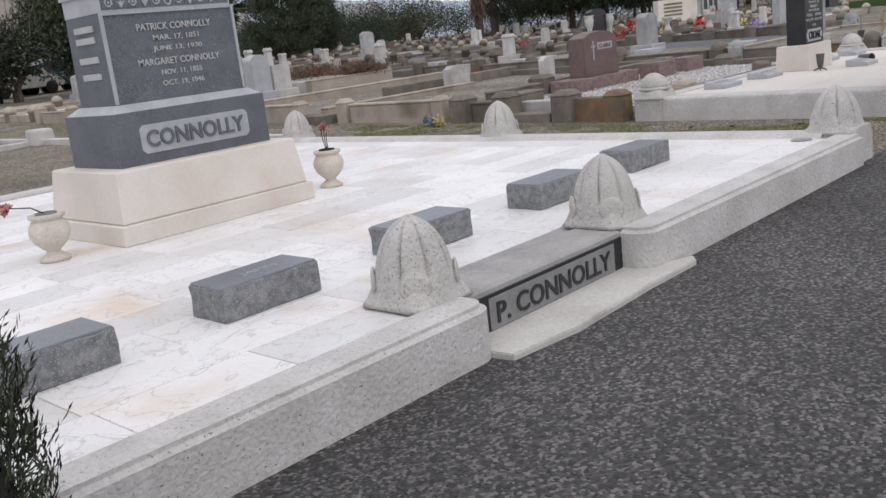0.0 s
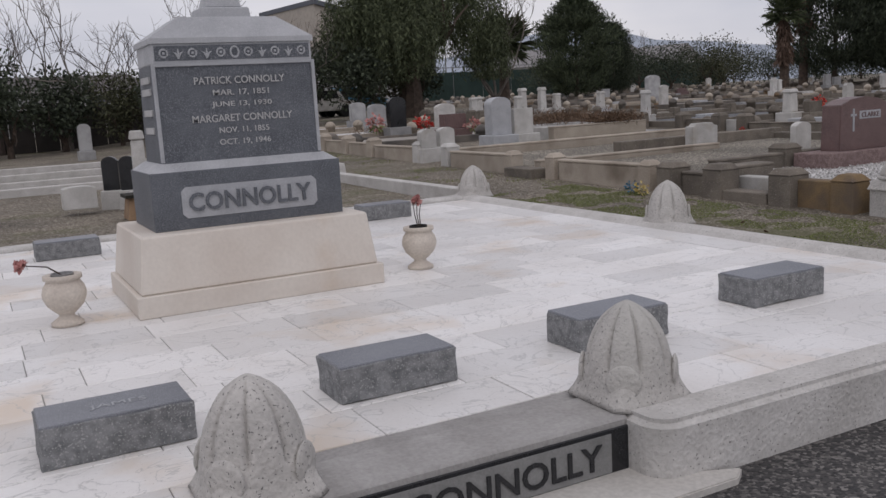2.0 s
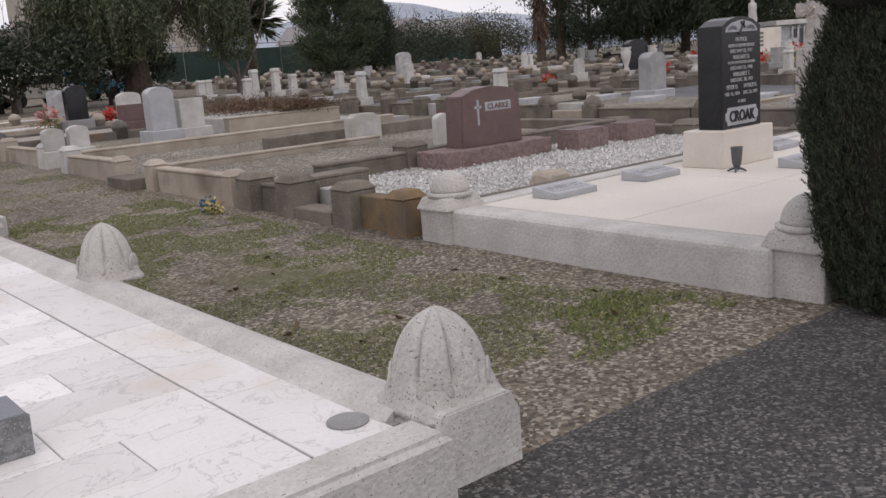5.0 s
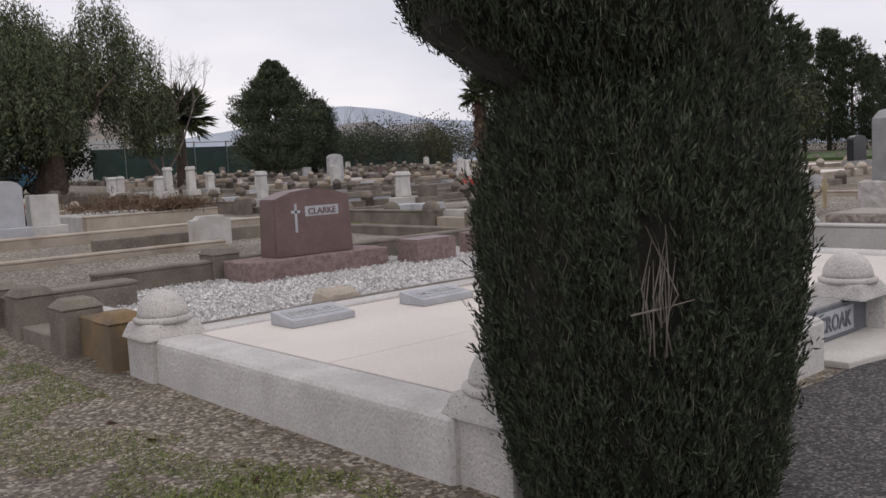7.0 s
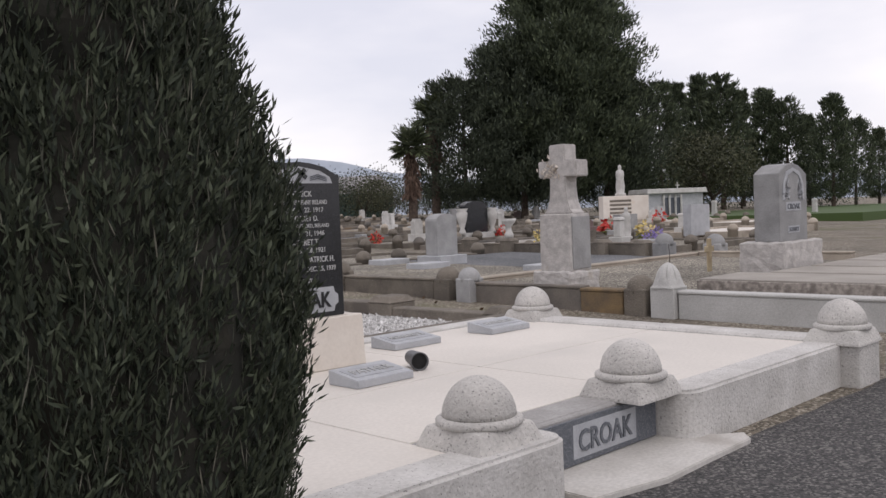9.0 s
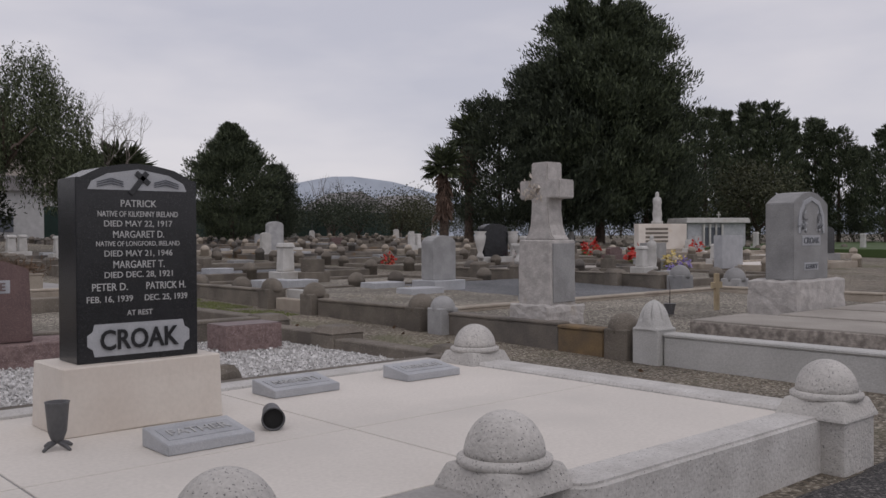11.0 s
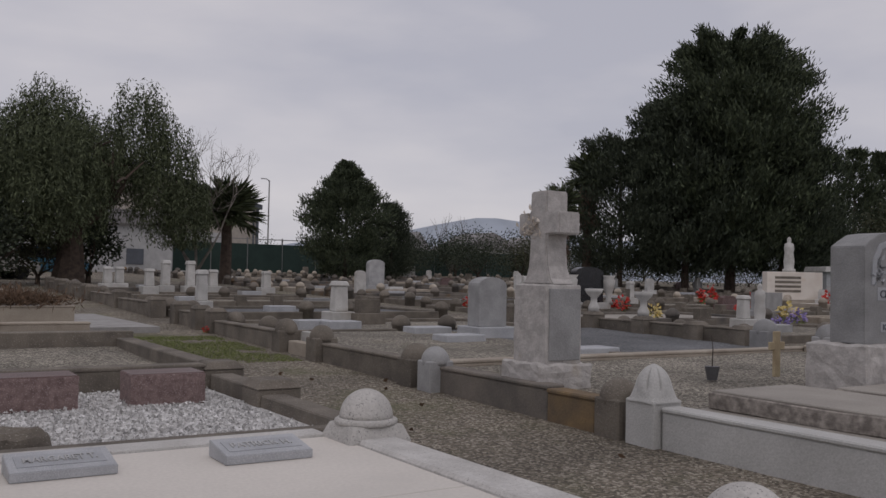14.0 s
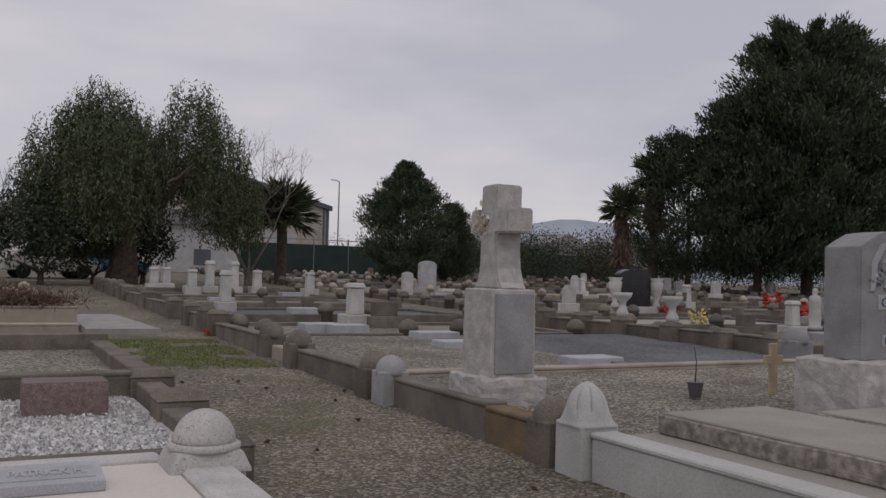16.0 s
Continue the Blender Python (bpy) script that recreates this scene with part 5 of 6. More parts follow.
for y in (17.0, 18.9, 21.6, 24.6):
    low_wall(-6, 5.2, y, y + 0.22, 0.16, M_CURB, "long low pale curb across an old plot", False)
for x, y in ((1.28, 13.0), (1.52, 12.8)):
    slab_stone(x, y, 0.26, 0.75, 0.12, M_BLACK, "narrow dark headstone with a white edge", base_mat=M_WHITE, turn=-20)
pillar(1.64, 12.4, 1.2, M_WHITE, "narrow white stone pillar", 0.2)
slab_stone(0.72, 12.6, 0.5, 0.35, 0.3, M_WHITE, "small tumbled white stone", False)
pot = thing("flower_pot", "square aged terracotta pot", "pot", (1.43, 11.2, slope(1.43, 11.2)))
part("pot", box(-0.25, 0.25, -0.25, 0.25, 0, 0.36, 0.02, -0.05), M_TERRA, pot)
part("soil", box(-0.26, 0.26, -0.26, 0.26, 0.33, 0.375), M_CORE, pot)
pillar(5.1, 28.0, 1.6, M_WHITE, "white marble pillar on a stepped base", 0.42)
slab_stone(5.6, 28.2, 0.45, 0.8, 0.2, M_GREY, "grey weathered tablet stone")
slab_stone(2.7, 29.0, 0.4, 1.1, 0.2, M_GREY, "narrow grey tablet stone")

# ---- rows of plots further out ----
def plot_template(k):
    rg = random.Random(40 + k)
    ob = thing("family_plot", "old family plot with a weathered low cement curb and posts", "grave plot", (0, 0, -50), 0, "rows of old plots")
    w, d = 6.6, 3.6
    m = (M_BROWN, M_BROWN, M_TAN, M_BROWN, M_BLACKENED, M_TAN)[k]
    h = 0.11 + 0.1 * rg.random()
    for x0, x1, y0, y1 in ((0, w, 0, 0.18), (0, w, d - 0.18, d), (0, 0.18, 0.18, d - 0.18), (w - 0.18, w, 0.18, d - 0.18)):
        part("curb", box(x0, x1, y0, y1, -0.25, h, 0.015), m, ob)
    bed = (M_BED, M_BED_BLUE, M_SLAB, M_BED, M_LEDGER, M_WHITEBED)[k]
    part("bed", box(0.18, w - 0.18, 0.18, d - 0.18, -0.25, h - 0.07), bed, ob)
    for x, y in ((0.1, 0.1), (w - 0.1, 0.1), (w * 0.42, 0.1), (w * 0.58, 0.1), (0.1, d - 0.1), (0.1, d * 0.5)):
        if k:
            part("post", lathe([(0.17, -0.2), (0.17, h + 0.05)] + [(0.19 * math.cos(t), h + 0.06 + 0.2 * math.sin(t)) for t in np.linspace(0, 1.45, 6)], 14), m, ob, smooth=True).matrix_basis = pose(x, y, 0)
        else:
            part("post", box(x - 0.16, x + 0.16, y - 0.16, y + 0.16, -0.2, h + 0.17, 0.02, 0.02), m, ob)
    return ob


plots = [plot_template(k) for k in range(6)]
rr = random.Random(12)
stones = [
    (M_WHITE, 0.5, 0.8, "weathered white marble tablet"), (M_GREY, 0.7, 0.9, "plain grey granite headstone"), (M_WHITE, 0.4, 1.1, "narrow white marble stone"),
    (M_GRANITE_PALE, 0.9, 0.7, "low pale granite headstone"), (M_RED, 0.8, 0.7, "low red granite headstone"), (M_BROWN, 0.5, 0.6, "small brown weathered stone")]
for bx in (17.5, 26.4, 35.3, 44.2, 53.1):
    y = 13.0 if bx < 20 else (10.0 if bx < 30 else 12.0)
    if bx > 40:
        y = 16.0
    while y < (33 if bx < 20 else 62):
        k = rr.randrange(6)
        copy_thing(plots[k], pose(bx, y, slope(bx + 3, y + 1.8) + 0.02))
        for s in range(rr.choice((0, 0, 1, 1, 2))):
            mt, w, h, lab = rr.choice(stones)
            sx, sy = bx + 0.9 + rr.random() * 4.8, y + 2.6 + 0.4 * rr.random()
            if rr.random() < 0.2:
                pillar(sx, sy, 0.75 + 0.4 * rr.random(), M_WHITE, "slender white marble pillar", 0.26)
            else:
                slab_stone(sx, sy, w * (0.7 + 0.4 * rr.random()), h * (0.6 + 0.45 * rr.random()), 0.2, mt, lab, rr.random() < 0.7, rr.choice(("arch", "flat", "notch")))
        for s in range(rr.choice((0, 1, 2))):
            fm = tagged(part("flat_marker", box(-0.35, 0.35, -0.22, 0.22, -0.1, 0.14, 0.012), rr.choice((M_WHITE, M_GREY, M_GRANITE_PALE))), "low stone marker on a plot", "grave marker")
            fm.matrix_basis = pose(bx + 0.8 + rr.random() * 5, y + 1.0 + rr.random(), slope(bx + 3, y + 1.8) + 0.1)
        y += 4.4
for y in (19.0, 23.4, 27.8):
    copy_thing(plots[rr.randrange(6)], pose(8.0, y, slope(11, y + 1.8)))
    slab_stone(9.0 + 4 * rr.random(), y + 2.5, 0.6, 0.9, 0.25, rr.choice((M_WHITE, M_GREY)), "weathered upright tablet stone")
for p in plots:
    for o in list(p.children):
        bpy.data.objects.remove(o)
    bpy.data.objects.remove(p)
for i, (x, y) in enumerate(((20.6, 30.5), (21.4, 30.2), (22.3, 30.4), (19.8, 29.6), (24.0, 29.5), (18.9, 31.8), (19.4, 32.2))):
    pillar(x, y, 1.15 if i < 2 else 0.85, M_WHITE, "white marble pillar stone in a row", 0.30)

# lawn patch far out, and moss blades near the aisle
def blades(name, x0, x1, y0, y1, n, h, label, seed, cover=0.05):
    rg = np.random.default_rng(seed)
    x, y = rg.uniform(x0, x1, n), rg.uniform(y0, y1, n)
    keep = np.array([noise.noise((a * 1.1, b * 1.1, seed)) + 0.5 * noise.noise((a * 3.3, b * 3.3, seed)) > cover for a, b in zip(x, y)])
    x, y = x[keep], y[keep]
    c = np.stack((x, y, np.array([slope(a, b) for a, b in zip(x, y)])), 1)
    w = rg.normal(size=(len(x), 3)) * (0.9, 0.9, 0.25) + (0, 0, 0.7)
    return tagged(leaves(name, c, w, rg.uniform(0.4, 1.0, len(x)) * h, h * 0.16, M_GRASS), label, "grass", kind="stuff")


blades("moss_grass", 5.4, 7.5, 1.0, 9.0, 80000, 0.032, "short mossy grass in the gravel aisle", 2, -0.08)
blades("moss_grass", 6.3, 7.7, 0.7, 1.5, 3500, 0.05, "short green grass by the drive", 9, 0.1)
blades("moss_grass", 15.1, 16.9, 10.0, 14.0, 16000, 0.05, "short green grass in the gravel aisle", 3, -0.3)
blades("moss_grass", 5.5, 7.6, 9.0, 24.0, 14000, 0.05, "sparse mossy grass in the aisle", 4, 0.1)
lawn = tagged(part("lawn", box(52, 100, 14, 40, 0.2, 0.66), leaf_material("lawn", (0.05, 0.085, 0.02), (0.05, 0.085, 0.02))), "clipped green lawn beyond the plots", "lawn", kind="structure")

# dead leaves on the gravel
rg = np.random.default_rng(77)
for i in range(26):
    x, y = (rg.uniform(5.5, 7.7), rg.uniform(0.4, 5)) if i < 16 else (rg.uniform(15.2, 17), rg.uniform(3, 9))
    tagged(leaves("dead_leaf", [(x, y, slope(x, y) + 0.01)], [(rg.normal(), rg.normal(), 0.2)], 0.07, 0.05, M_DRYLEAF), "curled brown dead leaf on the gravel", "leaf", "fallen leaves")


# ---- trees ----
def limbs(bm, start, way, length, radius, depth, rg, tips, spread=0.55, rise=0.15, seg=5, thin=0.5):
    p, d = Vector(start), Vector(way).normalized()
    pts, rad = [p.copy()], [radius]
    for i in range(3):
        d = (d + Vector(rg.normal(0, 0.16, 3)) + Vector((0, 0, rise * 0.3))).normalized()
        p = p + d * length / 3
        pts.append(p.copy())
        rad.append(radius * (1 - 0.18 * (i + 1)))
    tube(pts, rad, seg, bm)
    tips.append((p.copy(), d.copy()))
    if depth > 0:
        for k in range(2 + int(rg.integers(0, 2))):
            nd = (d + Vector(rg.normal(0, spread, 3)) + Vector((0, 0, rise))).normalized()
            at = pts[2] if k == 2 else p
            limbs(bm, at, nd, length * rg.uniform(0.62, 0.82), radius * thin, depth - 1, rg, tips, spread, rise, max(3, seg - 1), thin)


def pepper_tree(x, y):
    z = slope(x, y)
    rg = np.random.default_rng(31)
    ob = thing("pepper_tree", "wide weeping pepper tree with drooping grey-green foliage", "tree", (x, y, z))
    bm, tips = bmesh.new(), []
    tube([(0, 0, -0.2), (0.1, 0, 1.2), (0.0, 0, 2.6)], [0.75, 0.55, 0.5], 10, bm)
    for a in (0.2, 1.7, 3.0, 4.4, 5.5):
        limbs(bm, (0, 0, 2.3), (math.cos(a), math.sin(a), 1.0), 2.1, 0.28, 2, rg, tips)
    part("trunk", bm, M_BARK, ob)
    lobes = [(-2.0, 0.0, 5.3, 2.0, 2.4), (-0.7, 0.5, 6.9, 1.5, 2.0), (0.2, -0.6, 5.6, 2.0, 2.0), (2.8, 0.2, 7.0, 1.5, 2.1), (3.7, -0.4, 5.2, 1.7, 2.2), (-3.1, 0.4, 4.0, 1.3, 1.8), (0.5, 1.8, 5.4, 2.2, 2.2), (-1.0, -1.6, 5.0, 2.0, 2.2), (4.9, 0.5, 3.9, 1.2, 1.7), (-1.7, 0.2, 6.5, 1.2, 1.6)]
    cs, ws, ls = [], [], []
    for lx, ly, lz, r, h in lobes:
        for s in range(int(230 * r)):
            d = rg.normal(size=3)
            d /= np.linalg.norm(d)
            q = np.array((lx, ly, lz)) + d * (r, r, h) * rg.uniform(0.55, 1.0)
            n = int(rg.integers(14, 34))
            drop = rg.uniform(0.8, 2.4)
            t = np.linspace(0, 1, n)[:, None]
            sway = rg.normal(0, 0.15, 3) * (1, 1, 0)
            pts = q + t * (sway + np.array((0, 0, -drop))) + rg.normal(0, 0.07, (n, 3))
            pts = pts[pts[:, 2] > 1.7]
            cs.append(pts)
            ws.append(rg.normal(0, 0.5, pts.shape) + (0, 0, -0.8))
    cs, ws = np.concatenate(cs), np.concatenate(ws)
    leaves("foliage", cs, ws, rg.uniform(0.12, 0.26, len(cs)), 0.05, M_PEPPER, ob)
    return ob


def conifer(x, y, h, r, seed, mat, label, count=14000, low=0.08, blunt=0.55, size=1.0):
    """Upswept boughs in tiers with tufts of needles, uneven in outline."""
    z = slope(x, y)
    rg = np.random.default_rng(seed)
    ob = thing("conifer", label, "tree", (x, y, z))
    part("trunk", tube([(0, 0, -0.3), (0.05, 0, h * 0.3), (0, 0, h * 0.9)], [0.035 * h * 0.6, 0.014 * h, 0.02], 8), M_BARK, ob)
    nb = 260
    cs, ws = [], []
    for b in range(nb):
        t = rg.uniform(low, 1.0) ** 0.9
        a = rg.uniform(0, 2 * math.pi)
        reach = r * (min(1.0, (1 - t) * 1.9 + 0.06) ** blunt) * rg.uniform(0.62, 1.08) * min(1.0, 0.55 + t * 2.2)
        n = int(count / nb)
        u = rg.uniform(0.15, 1.0, n) ** 0.6
        lift = rg.uniform(0.12, 0.4)
        px = np.stack((np.cos(a) * reach * u, np.sin(a) * reach * u, t * h * 0.93 + lift * reach * u ** 1.6 + 0.02 * h * u), 1)
        spread = 0.10 * reach * (1.1 - 0.6 * u)[:, None] + 0.07
        px = px + rg.normal(size=(n, 3)) * spread * (1, 1, 0.8)
        cs.append(px)
        ws.append(np.stack((np.full(n, math.cos(a)) * 0.5, np.full(n, math.sin(a)) * 0.5, np.full(n, 0.8)), 1) + rg.normal(0, 0.35, (n, 3)))
    cs, ws = np.concatenate(cs), np.concatenate(ws)
    leaves("foliage", cs, ws, rg.uniform(0.022, 0.05, len(cs)) * h * size, 0.011 * h * size, mat, ob)
    return ob


def broadleaf(x, y, h, r, seed, mat, label, count=6000, stem=0.35, name="tree", cat="tree"):
    z = slope(x, y)
    rg = np.random.default_rng(seed)
    ob = thing(name, label, cat, (x, y, z))
    bm, tips = bmesh.new(), []
    tube([(0, 0, -0.2), (0, 0, h * stem)], [0.04 * h, 0.03 * h], 7, bm)
    for k in range(4):
        a = k * 1.57 + rg.uniform(0, 1)
        limbs(bm, (0, 0, h * stem * 0.9), (math.cos(a), math.sin(a), 1.0), h * 0.3, 0.02 * h, 1, rg, tips)
    part("trunk", bm, M_BARK, ob)
    cl_ = rg.normal(size=(28, 3))
    cl_ /= np.linalg.norm(cl_, axis=1, keepdims=True)
    cl_ = cl_ * rg.uniform(0.35, 0.95, (28, 1)) * (r * 0.8, r * 0.8, h * (1 - stem) * 0.42) + (0, 0, h * (0.5 + stem / 2))
    i = rg.integers(0, 28, count)
    d = rg.normal(size=(count, 3))
    d /= np.linalg.norm(d, axis=1, keepdims=True)
    c = cl_[i] + d * (r * 0.36) * rg.uniform(0.5, 1.05, (count, 1))
    leaves("foliage", c, d + rg.normal(0, 0.6, (count, 3)), 0.035 * h + 0.05, 0.02 * h + 0.03, mat, ob)
    return ob


def bare_tree(x, y, h, seed, mat, label, depth=4):
    rg = np.random.default_rng(seed)
    bm, tips = bmesh.new(), []
    for k in range(4):
        a = k * 1.57 + rg.uniform(0, 1)
        limbs(bm, (0, 0, h * 0.08), (0.5 * math.cos(a), 0.5 * math.sin(a), 1.0), h * 0.33, 0.012 * h, depth, rg, tips, 0.5, 0.2, 4, 0.6)
    tube([(0, 0, -0.2), (0, 0, h * 0.12)], [0.03 * h, 0.025 * h], 6, bm)
    ob = thing("bare_tree", label, "tree", (x, y, slope(x, y)))
    part("crown", bm, mat, ob)
    return ob


def palm(x, y, h, r, seed, label, skirt=False):
    rg = np.random.default_rng(seed)
    ob = thing("palm_tree", label, "tree", (x, y, slope(x, y)))
    part("trunk", tube([(0, 0, -0.2), (0.05, 0, h * 0.5), (0, 0, h * 0.8)], [0.32, 0.26, 0.24], 10), M_BARK, ob)
    for dead in ((False, True) if skirt else (False,)):
        cs, ws = [], []
        for f in range(46 if not dead else 60):
            a, e = rg.uniform(0, 6.283), (rg.uniform(-0.5, 1.4) if not dead else rg.uniform(-1.45, -1.0))
            d = np.array((math.cos(a) * math.cos(e), math.sin(a) * math.cos(e), math.sin(e)))
            base = np.array((0, 0, h * 0.8 - (rg.uniform(0, 2.2) if dead else 0)))
            tip = base + d * r * (0.62 if not dead else 0.5)
            n = 26
            t = np.linspace(0.1, 1, n)[:, None]
            cs.append(base + t * (tip - base))
            side = np.array((-math.sin(a), math.cos(a), 0))
            fan = rg.uniform(-1.1, 1.1, (n, 1))
            ws.append(d + fan * side + rg.normal(0, 0.12, (n, 3)) - (0, 0, 0.25))
        cs, ws = np.concatenate(cs), np.concatenate(ws)
        leaves("dead_fronds" if dead else "fronds", cs, ws, r * 0.42, 0.06 * r, M_PALM_DEAD if dead else M_PALM, ob)
    return ob


pepper_tree(18.5, 37.3)
bare_tree(24.2, 38.6, 6.9, 3, M_TWIG, "tall leafless tree with fine pale branches", 5)
palm(26.6, 41.6, 4.4, 2.2, 4, "short fan palm with drooping fronds")
conifer(36.5, 48.2, 7.7, 2.9, 6, M_PINE, "broad dark green conifer with upswept boughs", 42000, 0.02, 0.95, 0.8)
conifer(39.9, 48.5, 5.2, 1.7, 7, M_PINE_DARK, "smaller dark conifer behind the graves", 24000, 0.02, 0.55, 0.8)
for i, (x, y, h, r) in enumerate(((57.4, 36.0, 16.8, 6.1), (50.8, 39.0, 9.6, 4.2), (54.2, 36.8, 12.5, 4.6), (60.5, 34.5, 11.0, 4.4))):
    conifer(x, y, h, r, 20 + i, M_PINE_DARK if i else M_PINE, "massive dark conifer towering over the graves" if not i else "dark conifer crowding round a taller one", 110000 if not i else 34000, 0.05, 0.40, 0.55 if not i else 0.75)
palm(49.0, 40.0, 8.8, 1.8, 9, "tall fan palm with a skirt of dead fronds", True)
palm(45.4, 38.4, 6.0, 1.6, 10, "fan palm with a skirt of dead fronds", True)
# distant row: the lighter needle colour stands in for haze
for i in range(13):
    a = radians(55.5 + i * 1.25)
    dist = 92 + 9 * math.sin(i * 2.3)
    conifer(9 + dist * math.sin(a), -2.3 + dist * math.cos(a), (8.6, 9.8, 12.0, 13.6, 14.0, 12.6, 12.8, 11.6, 10.4, 9.8, 10.2, 8.6, 7.8)[i], 1.6 + 0.45 * (i % 3), 60 + i, M_PINE, "tall dark conifer in a distant row", 9000, 0.05, 0.5, 0.9)
broadleaf(70, 31.5, 6.0, 4.2, 5, M_OLIVE, "rounded grey-green tree beside the mausoleum", 5000, 0.2)
for i, (x, y, h, r) in enumerate(((52, 56, 3.6, 3.6), (57, 57, 3.9, 4.0), (46, 58, 3.3, 3.0), (62, 60, 3.6, 4), (42, 60, 2.8, 3.0), (49, 64, 2.6, 3), (54.5, 63, 3.8, 3.0))):
    broadleaf(x, y, h, r, 80 + i, M_OLIVE if i % 2 else M_PINE_DARK, "dark rounded shrub at the far edge of the graves", 3500, 0.15)
bare_tree(56, 66, 6.5, 33, M_TWIG, "distant leafless pale-barked tree", 3)
for i in range(16):
    a = radians(42 + i * 1.75)
    broadleaf(9 + 88 * math.sin(a), -2 + 88 * math.cos(a), 2.7 + 0.6 * math.sin(i * 2.2), 3.6, 300 + i, M_PINE_DARK, "dark clipped hedge shrub behind the far graves", 2200, 0.08, "hedge_shrub", "shrub")
# dense dark growth along the boundary
for i in range(17):
    x = -14 + i * 2.1
    broadleaf(x, 35.5 + 1.4 * math.sin(i * 1.7) + (2 if x > 12 else 0), 2.9 + 1.0 * abs(math.sin(i * 2.1)), 1.7, 120 + i, (M_PINE_DARK, M_OLIVE)[i % 3 == 0], "dense dark shrub along the boundary", 2600, 0.12, "boundary_shrub", "shrub")
for i, x in enumerate((-3.5, 0.5, 3.0, 5.5, 8.0, 11.0, 13.5)):
    bare_tree(x, 37.5 + (i % 2), 5.4 + 1.3 * ((i * 7) % 3) / 2, 150 + i, M_TWIG_DARK if i % 2 else M_TWIG, "leafless tree with tangled brown branches", 4)

# ---- boundary, buildings, hills ----
fence = thing("boundary_fence", "dark weathered board fence along the boundary", "fence", (0, 0, 0))
for i in range(35):
    x = -20 + i * 0.95
    part("board", box(x, x + 0.93, 38.6, 38.66, 0.0, slope(x, 38) + 1.7 + 0.03 * ((i * 5) % 3), 0.01), M_SHED, fence)
gf = thing("screened_fence", "chain-link fence hung with dark green screening", "fence", (0, 0, 0))
for i in range(16):
    x = 22 + i * 3.0
    y = 66 + 0.12 * i
    part("post", box(x - 0.05, x + 0.05, y - 0.05, y + 0.05, 0.5, 4.2, 0.01), M_STEEL, gf)
    part("screen", box(x + 0.05, x + 2.95, y - 0.02, y + 0.02, 1.0, 3.7), M_SCREEN, gf)
    part("rail", box(x + 0.05, x + 2.95, y - 0.03, y + 0.03, 4.05, 4.12), M_STEEL, gf)


def warehouse():
    ob = thing("warehouse", "beige metal warehouse with a dark roof edge", "building", (44.5, 84.0, 1.0), 8)
    part("wall", prism([(-14, 0), (0, 0), (0, 6.8), (-14, 10.2)], 0, 12), M_BLDG, ob)
    for a, b in (((-14.1, 10.22), (0.3, 6.75)),):
        part("roof_edge", prism([a, b, (b[0], b[1] + 0.45), (a[0], a[1] + 0.45)], -0.3, 12.3), M_BLDG_TRIM, ob)
    part("corner_trim", box(-0.25, 0.06, -0.06, 0.2, 0, 6.8), M_BLDG_TRIM, ob)
    part("door", box(-8, -3.5, -0.08, 0.0, 0, 4.2, 0.02), M_BLDG_GREY, ob, "pale roller door")
    for k in range(7):
        part("siding_rib", box(-13 + 2 * k, -12.92 + 2 * k, -0.04, 0.0, 0.2, 7.2), M_BLDG, ob)
    part("downpipe", box(-0.6, -0.45, -0.12, 0.0, 0, 7.2), M_BLDG_TRIM, ob)
    return ob


warehouse()
lp = thing("lamp_post", "slim distant lamp post", "lamp", (45.2, 83.0, 1.2), 0)
part("pole", tube([(0, 0, 0), (0, 0, 9.5)], [0.08, 0.06], 6), M_STEEL, lp)
part("arm", tube([(0, 0, 9.4), (-0.3, 0, 9.6), (-0.9, 0, 9.6)], [0.05, 0.05, 0.05], 5), M_STEEL, lp)
for x, y, w, h, m in ((1.0, 58, 18, 2.6, M_BLDG_GREY), (22, 62, 16, 4.0, M_BLDG_GREY), (-18, 54, 12, 4.2, M_BLDG_GREY)):
    hb = thing("low_building", "pale low building half hidden behind the trees", "building", (x, y, 0.6), 5)
    part("wall", box(-w / 2, w / 2, 0, 8, 0, h), m, hb)
    part("roof", prism([(-w / 2 - 0.4, h), (w / 2 + 0.4, h), (w / 2 - 1, h + 1.0), (-w / 2 + 1, h + 1.0)], -0.4, 8.4), M_ROOF, hb)
    for k in range(3):
        part("window", box(-w / 3 + k * w / 3 - 0.6, -w / 3 + k * w / 3 + 0.6, -0.05, 0, 1.2, 2.3), M_BLDG_TRIM, hb)
for i, (x, y) in enumerate(((95, 118), (110, 122), (84, 126))):
    hh = thing("distant_house", "distant pale house with a grey roof", "house", (x, y, 1.2), 20 * i)
    part("wall", box(-6, 6, -4, 4, 0, 4.5), M_BLDG_GREY, hh)
    part("roof", prism([(-6.6, 4.5), (6.6, 4.5), (0, 7.4)], -4.5, 4.5), M_ROOF, hh)
    part("window", box(-3, -1, -4.06, -4, 1.2, 2.8), M_BLDG_TRIM, hh)
    part("window", box(1, 3, -4.06, -4, 1.2, 2.8), M_BLDG_TRIM, hh)
for i in range(16):
    a = radians(20 + i * 2.4)
    broadleaf(9 + 170 * math.sin(a), 170 * math.cos(a), 5.5 + 1.8 * math.sin(i * 1.9), 5, 200 + i, M_PINE_DARK if i % 2 else M_OLIVE, "distant tree beyond the cemetery", 900, 0.1)

mz = thing("mausoleum", "small pale stone mausoleum with a flat roof and columns", "mausoleum", (58.3, 28.3, slope(58, 28)), -30)
part("wall", box(-2.8, 2.8, -1.5, 1.8, 0, 2.3, 0.02), M_GRANITE_PALE, mz)
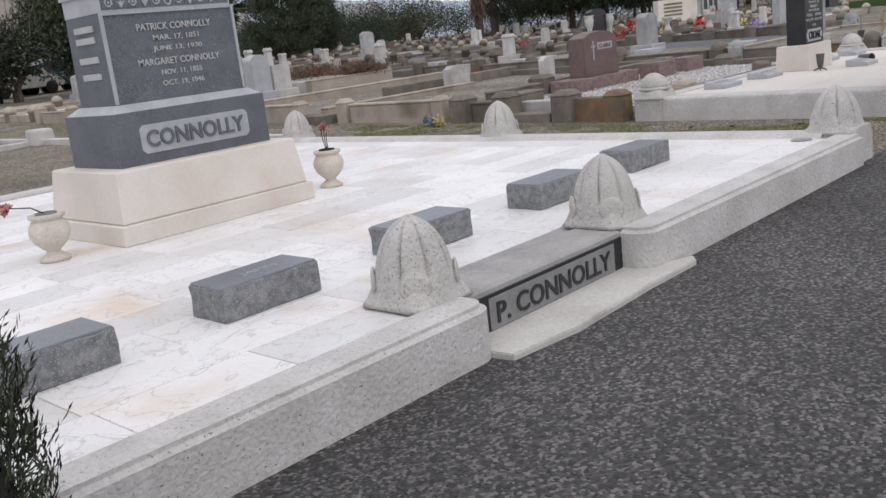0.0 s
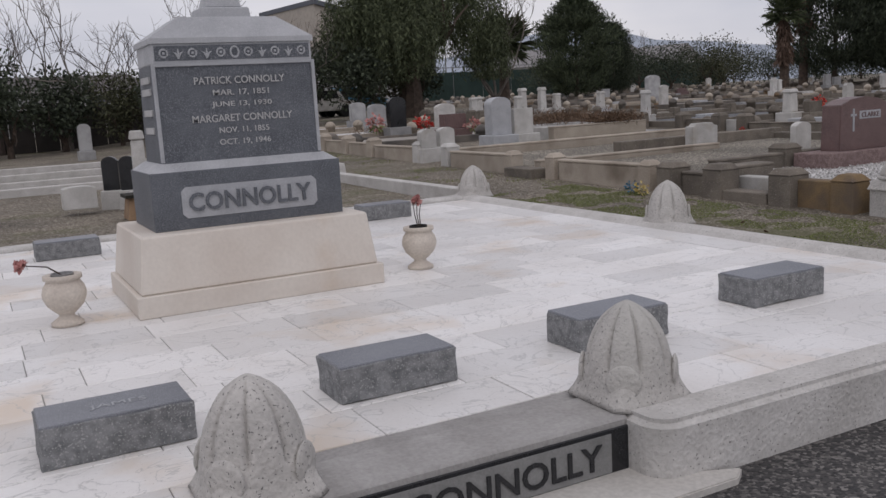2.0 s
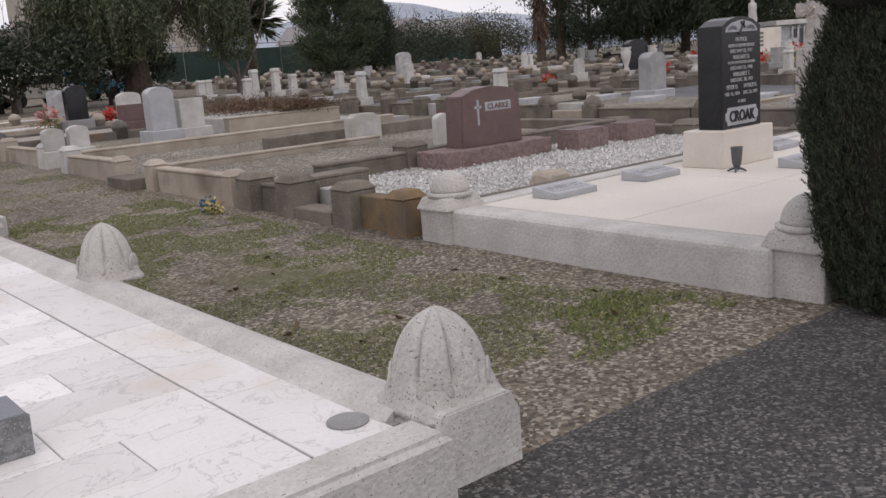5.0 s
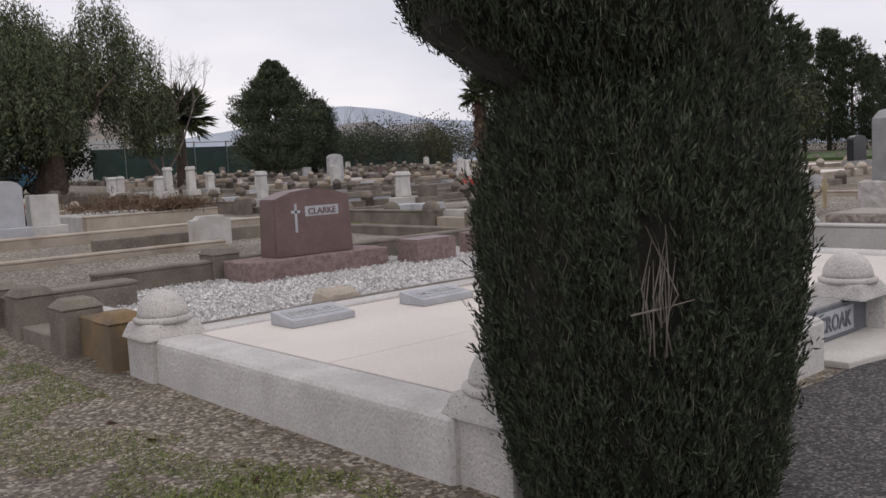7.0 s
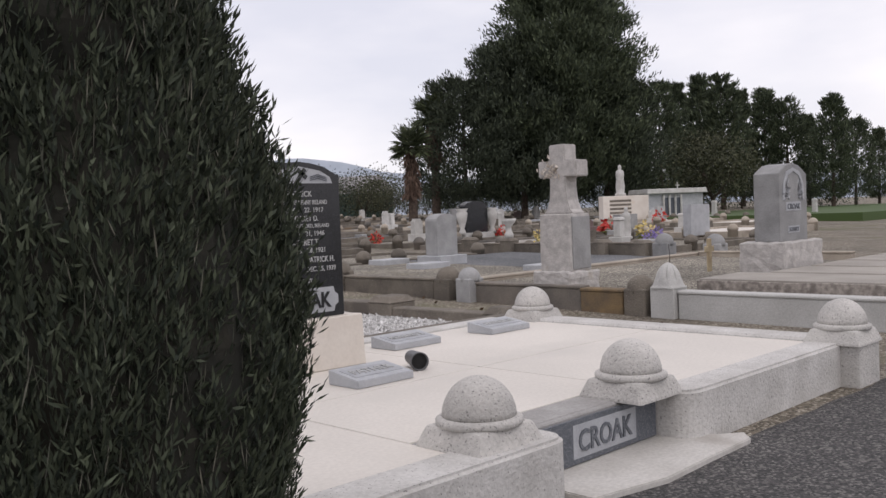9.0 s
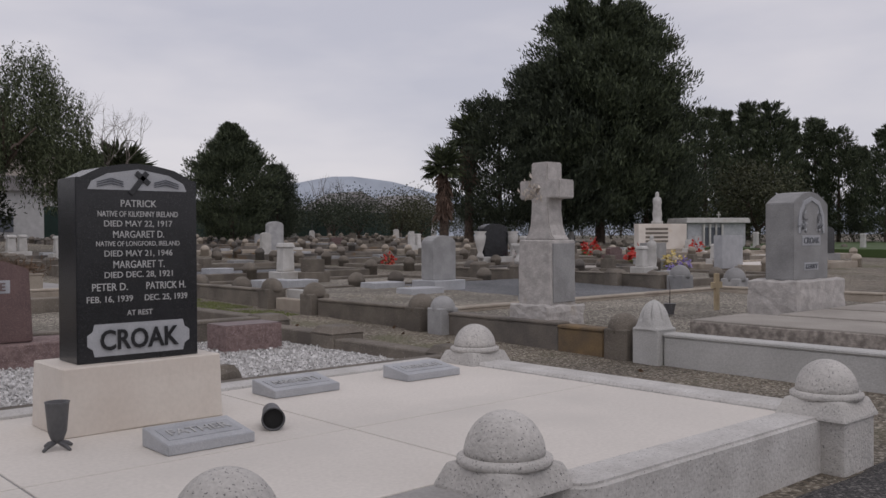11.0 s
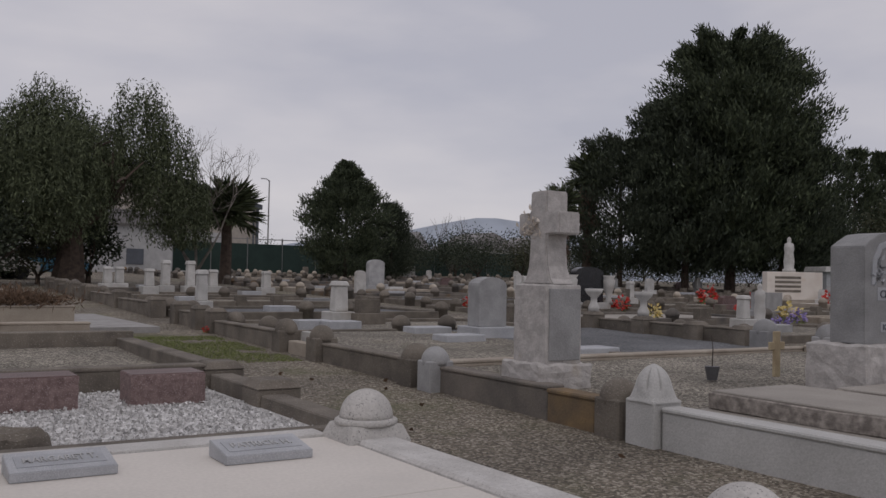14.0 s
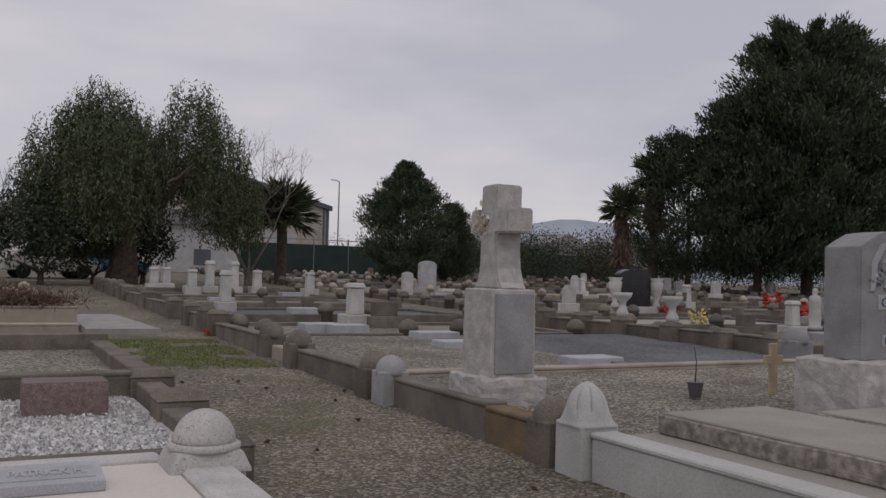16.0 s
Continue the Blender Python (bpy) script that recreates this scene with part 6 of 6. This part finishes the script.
part("roof", box(-3.1, 3.1, -1.9, 2.1, 2.3, 2.75, 0.04, 0.1), M_WHITE, mz)
part("doorway", box(-1.3, 0.4, -1.53, -1.49, 0.3, 1.9), M_BLDG_TRIM, mz)
for k in range(4):
    part("column", lathe([(0.12, 0.2), (0.1, 0.3), (0.1, 2.0), (0.13, 2.1)], 12), M_WHITE, mz).matrix_basis = pose(-1.35 + k * 0.6, -1.65, 0.1)
part("cross", box(-0.05, 0.05, -1.85, -1.8, 2.7, 3.3), M_WHITE, mz)
part("cross", box(-0.2, 0.2, -1.85, -1.8, 2.98, 3.08), M_WHITE, mz)
mz.scale = (0.68, 0.68, 0.68)
pd = thing("shrine_wall", "pale stone shrine wall with carved panels", "monument", (50.3, 26.3, slope(50, 26)), -30)
part("wall", box(-1.4, 1.4, -0.3, 0.3, 0, 1.5, 0.02), M_CREAM, pd)
for k in range(4):
    part("panel", box(-1.0, 0.3, -0.32, -0.29, 0.5 + 0.22 * k, 0.62 + 0.22 * k), M_BROWN, pd, "worn inscription too faint to read")
st_ = statue(50.3, 26.5, 1.75, "tall white statue standing on a shrine wall")
st_.location.z = slope(50, 26) + 1.5

# hills on the horizon; their haze is only the pale blue colour
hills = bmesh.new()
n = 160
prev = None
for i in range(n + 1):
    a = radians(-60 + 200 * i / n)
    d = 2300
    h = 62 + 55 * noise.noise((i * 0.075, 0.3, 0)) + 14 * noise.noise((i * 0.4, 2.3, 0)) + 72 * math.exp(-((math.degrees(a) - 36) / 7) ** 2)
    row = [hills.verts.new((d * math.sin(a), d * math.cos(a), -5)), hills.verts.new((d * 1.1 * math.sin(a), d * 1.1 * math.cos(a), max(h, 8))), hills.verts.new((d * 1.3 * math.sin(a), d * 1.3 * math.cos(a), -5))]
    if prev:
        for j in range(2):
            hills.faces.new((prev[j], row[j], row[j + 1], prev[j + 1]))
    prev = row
tagged(part("backdrop", hills, M_HILL, smooth=True), "hills on the horizon, coloured pale blue for haze", "hills", kind="structure")

# parked van and truck behind the trees
def car(x, y, mat, label, turn):
    ob = thing("parked_car", label, "car", (x, y, slope(x, y)), turn)
    part("body", prism([(-2.1, 0.35), (2.1, 0.35), (2.15, 0.8), (1.3, 0.95), (0.9, 1.5), (-1.2, 1.55), (-1.9, 1.0), (-2.15, 0.9)], -0.85, 0.85, "y", 0.05), mat, ob)
    part("window", prism([(-1.5, 1.02), (0.95, 1.02), (0.75, 1.42), (-1.1, 1.46)], -0.86, 0.86), M_BLACK, ob)
    for sx in (-1.3, 1.3):
        for sy in (-0.8, 0.8):
            part("wheel", lathe([(0.1, -0.1), (0.32, -0.1), (0.32, 0.1), (0.1, 0.1)], 16), M_DARK, ob).matrix_basis = pose(sx, sy, 0.32, 90, 0, 0)
    return ob


car(18.6, 45.0, M_FLOWER_BLUE, "teal pickup parked behind the graves", 15)
car(16.2, 44.0, M_WHITE, "white car parked behind the graves", 10)

# ---- marble paving, laid last ----
rt = random.Random(5)
tiles = {}
y = 0.365
while y < 7.58:
    dy = min(0.372, 7.61 - y)
    x = -3.18 - rt.random() * 0.7
    while x < 4.42:
        w = rt.choice((0.66, 0.70, 0.74, 0.56))
        if x + w > 4.26:
            w = 4.42 - x
        x0, x1 = max(x, -3.18), min(x + w, 4.42)
        entry = y < 0.62 and 0.085 < (x0 + x1) / 2 < 1.455
        if x1 - x0 > 0.05 and not entry:
            if y < 0.62 and x0 < 0.085 < x1:
                x1 = 0.08
            elif y < 0.62 and x0 < 1.455 < x1:
                x0 = 1.46
            if x1 - x0 > 0.05:
                key = (round(x1 - x0, 3), round(dy, 3))
                if key not in tiles:
                    bm = box(0, key[0] - 0.005, 0, key[1] - 0.005, -0.02, 0.0, 0.003)
                    me = bpy.data.meshes.new("tile")
                    bm.to_mesh(me)
                    bm.free()
                    tiles[key] = me
                ob = piece("tile", tiles[key], M_MARBLE, plot)
                ob.matrix_basis = pose(x0, y, SL + rt.uniform(-0.0012, 0.0012))
        x += w
    y += 0.372
y = 0.365
while y < 7.6:
    dy = min(rt.choice((0.62, 0.74, 0.86)), 7.61 - y)
    if dy > 0.06:
        bm = box(0, 0.352, 0, dy - 0.008, -0.02, 0.0, 0.003)
        ob = part("tile", bm, M_MARBLE, plot)
        ob.matrix_basis = pose(4.428, y, SL + rt.uniform(-0.0012, 0.0012))
    y += dy
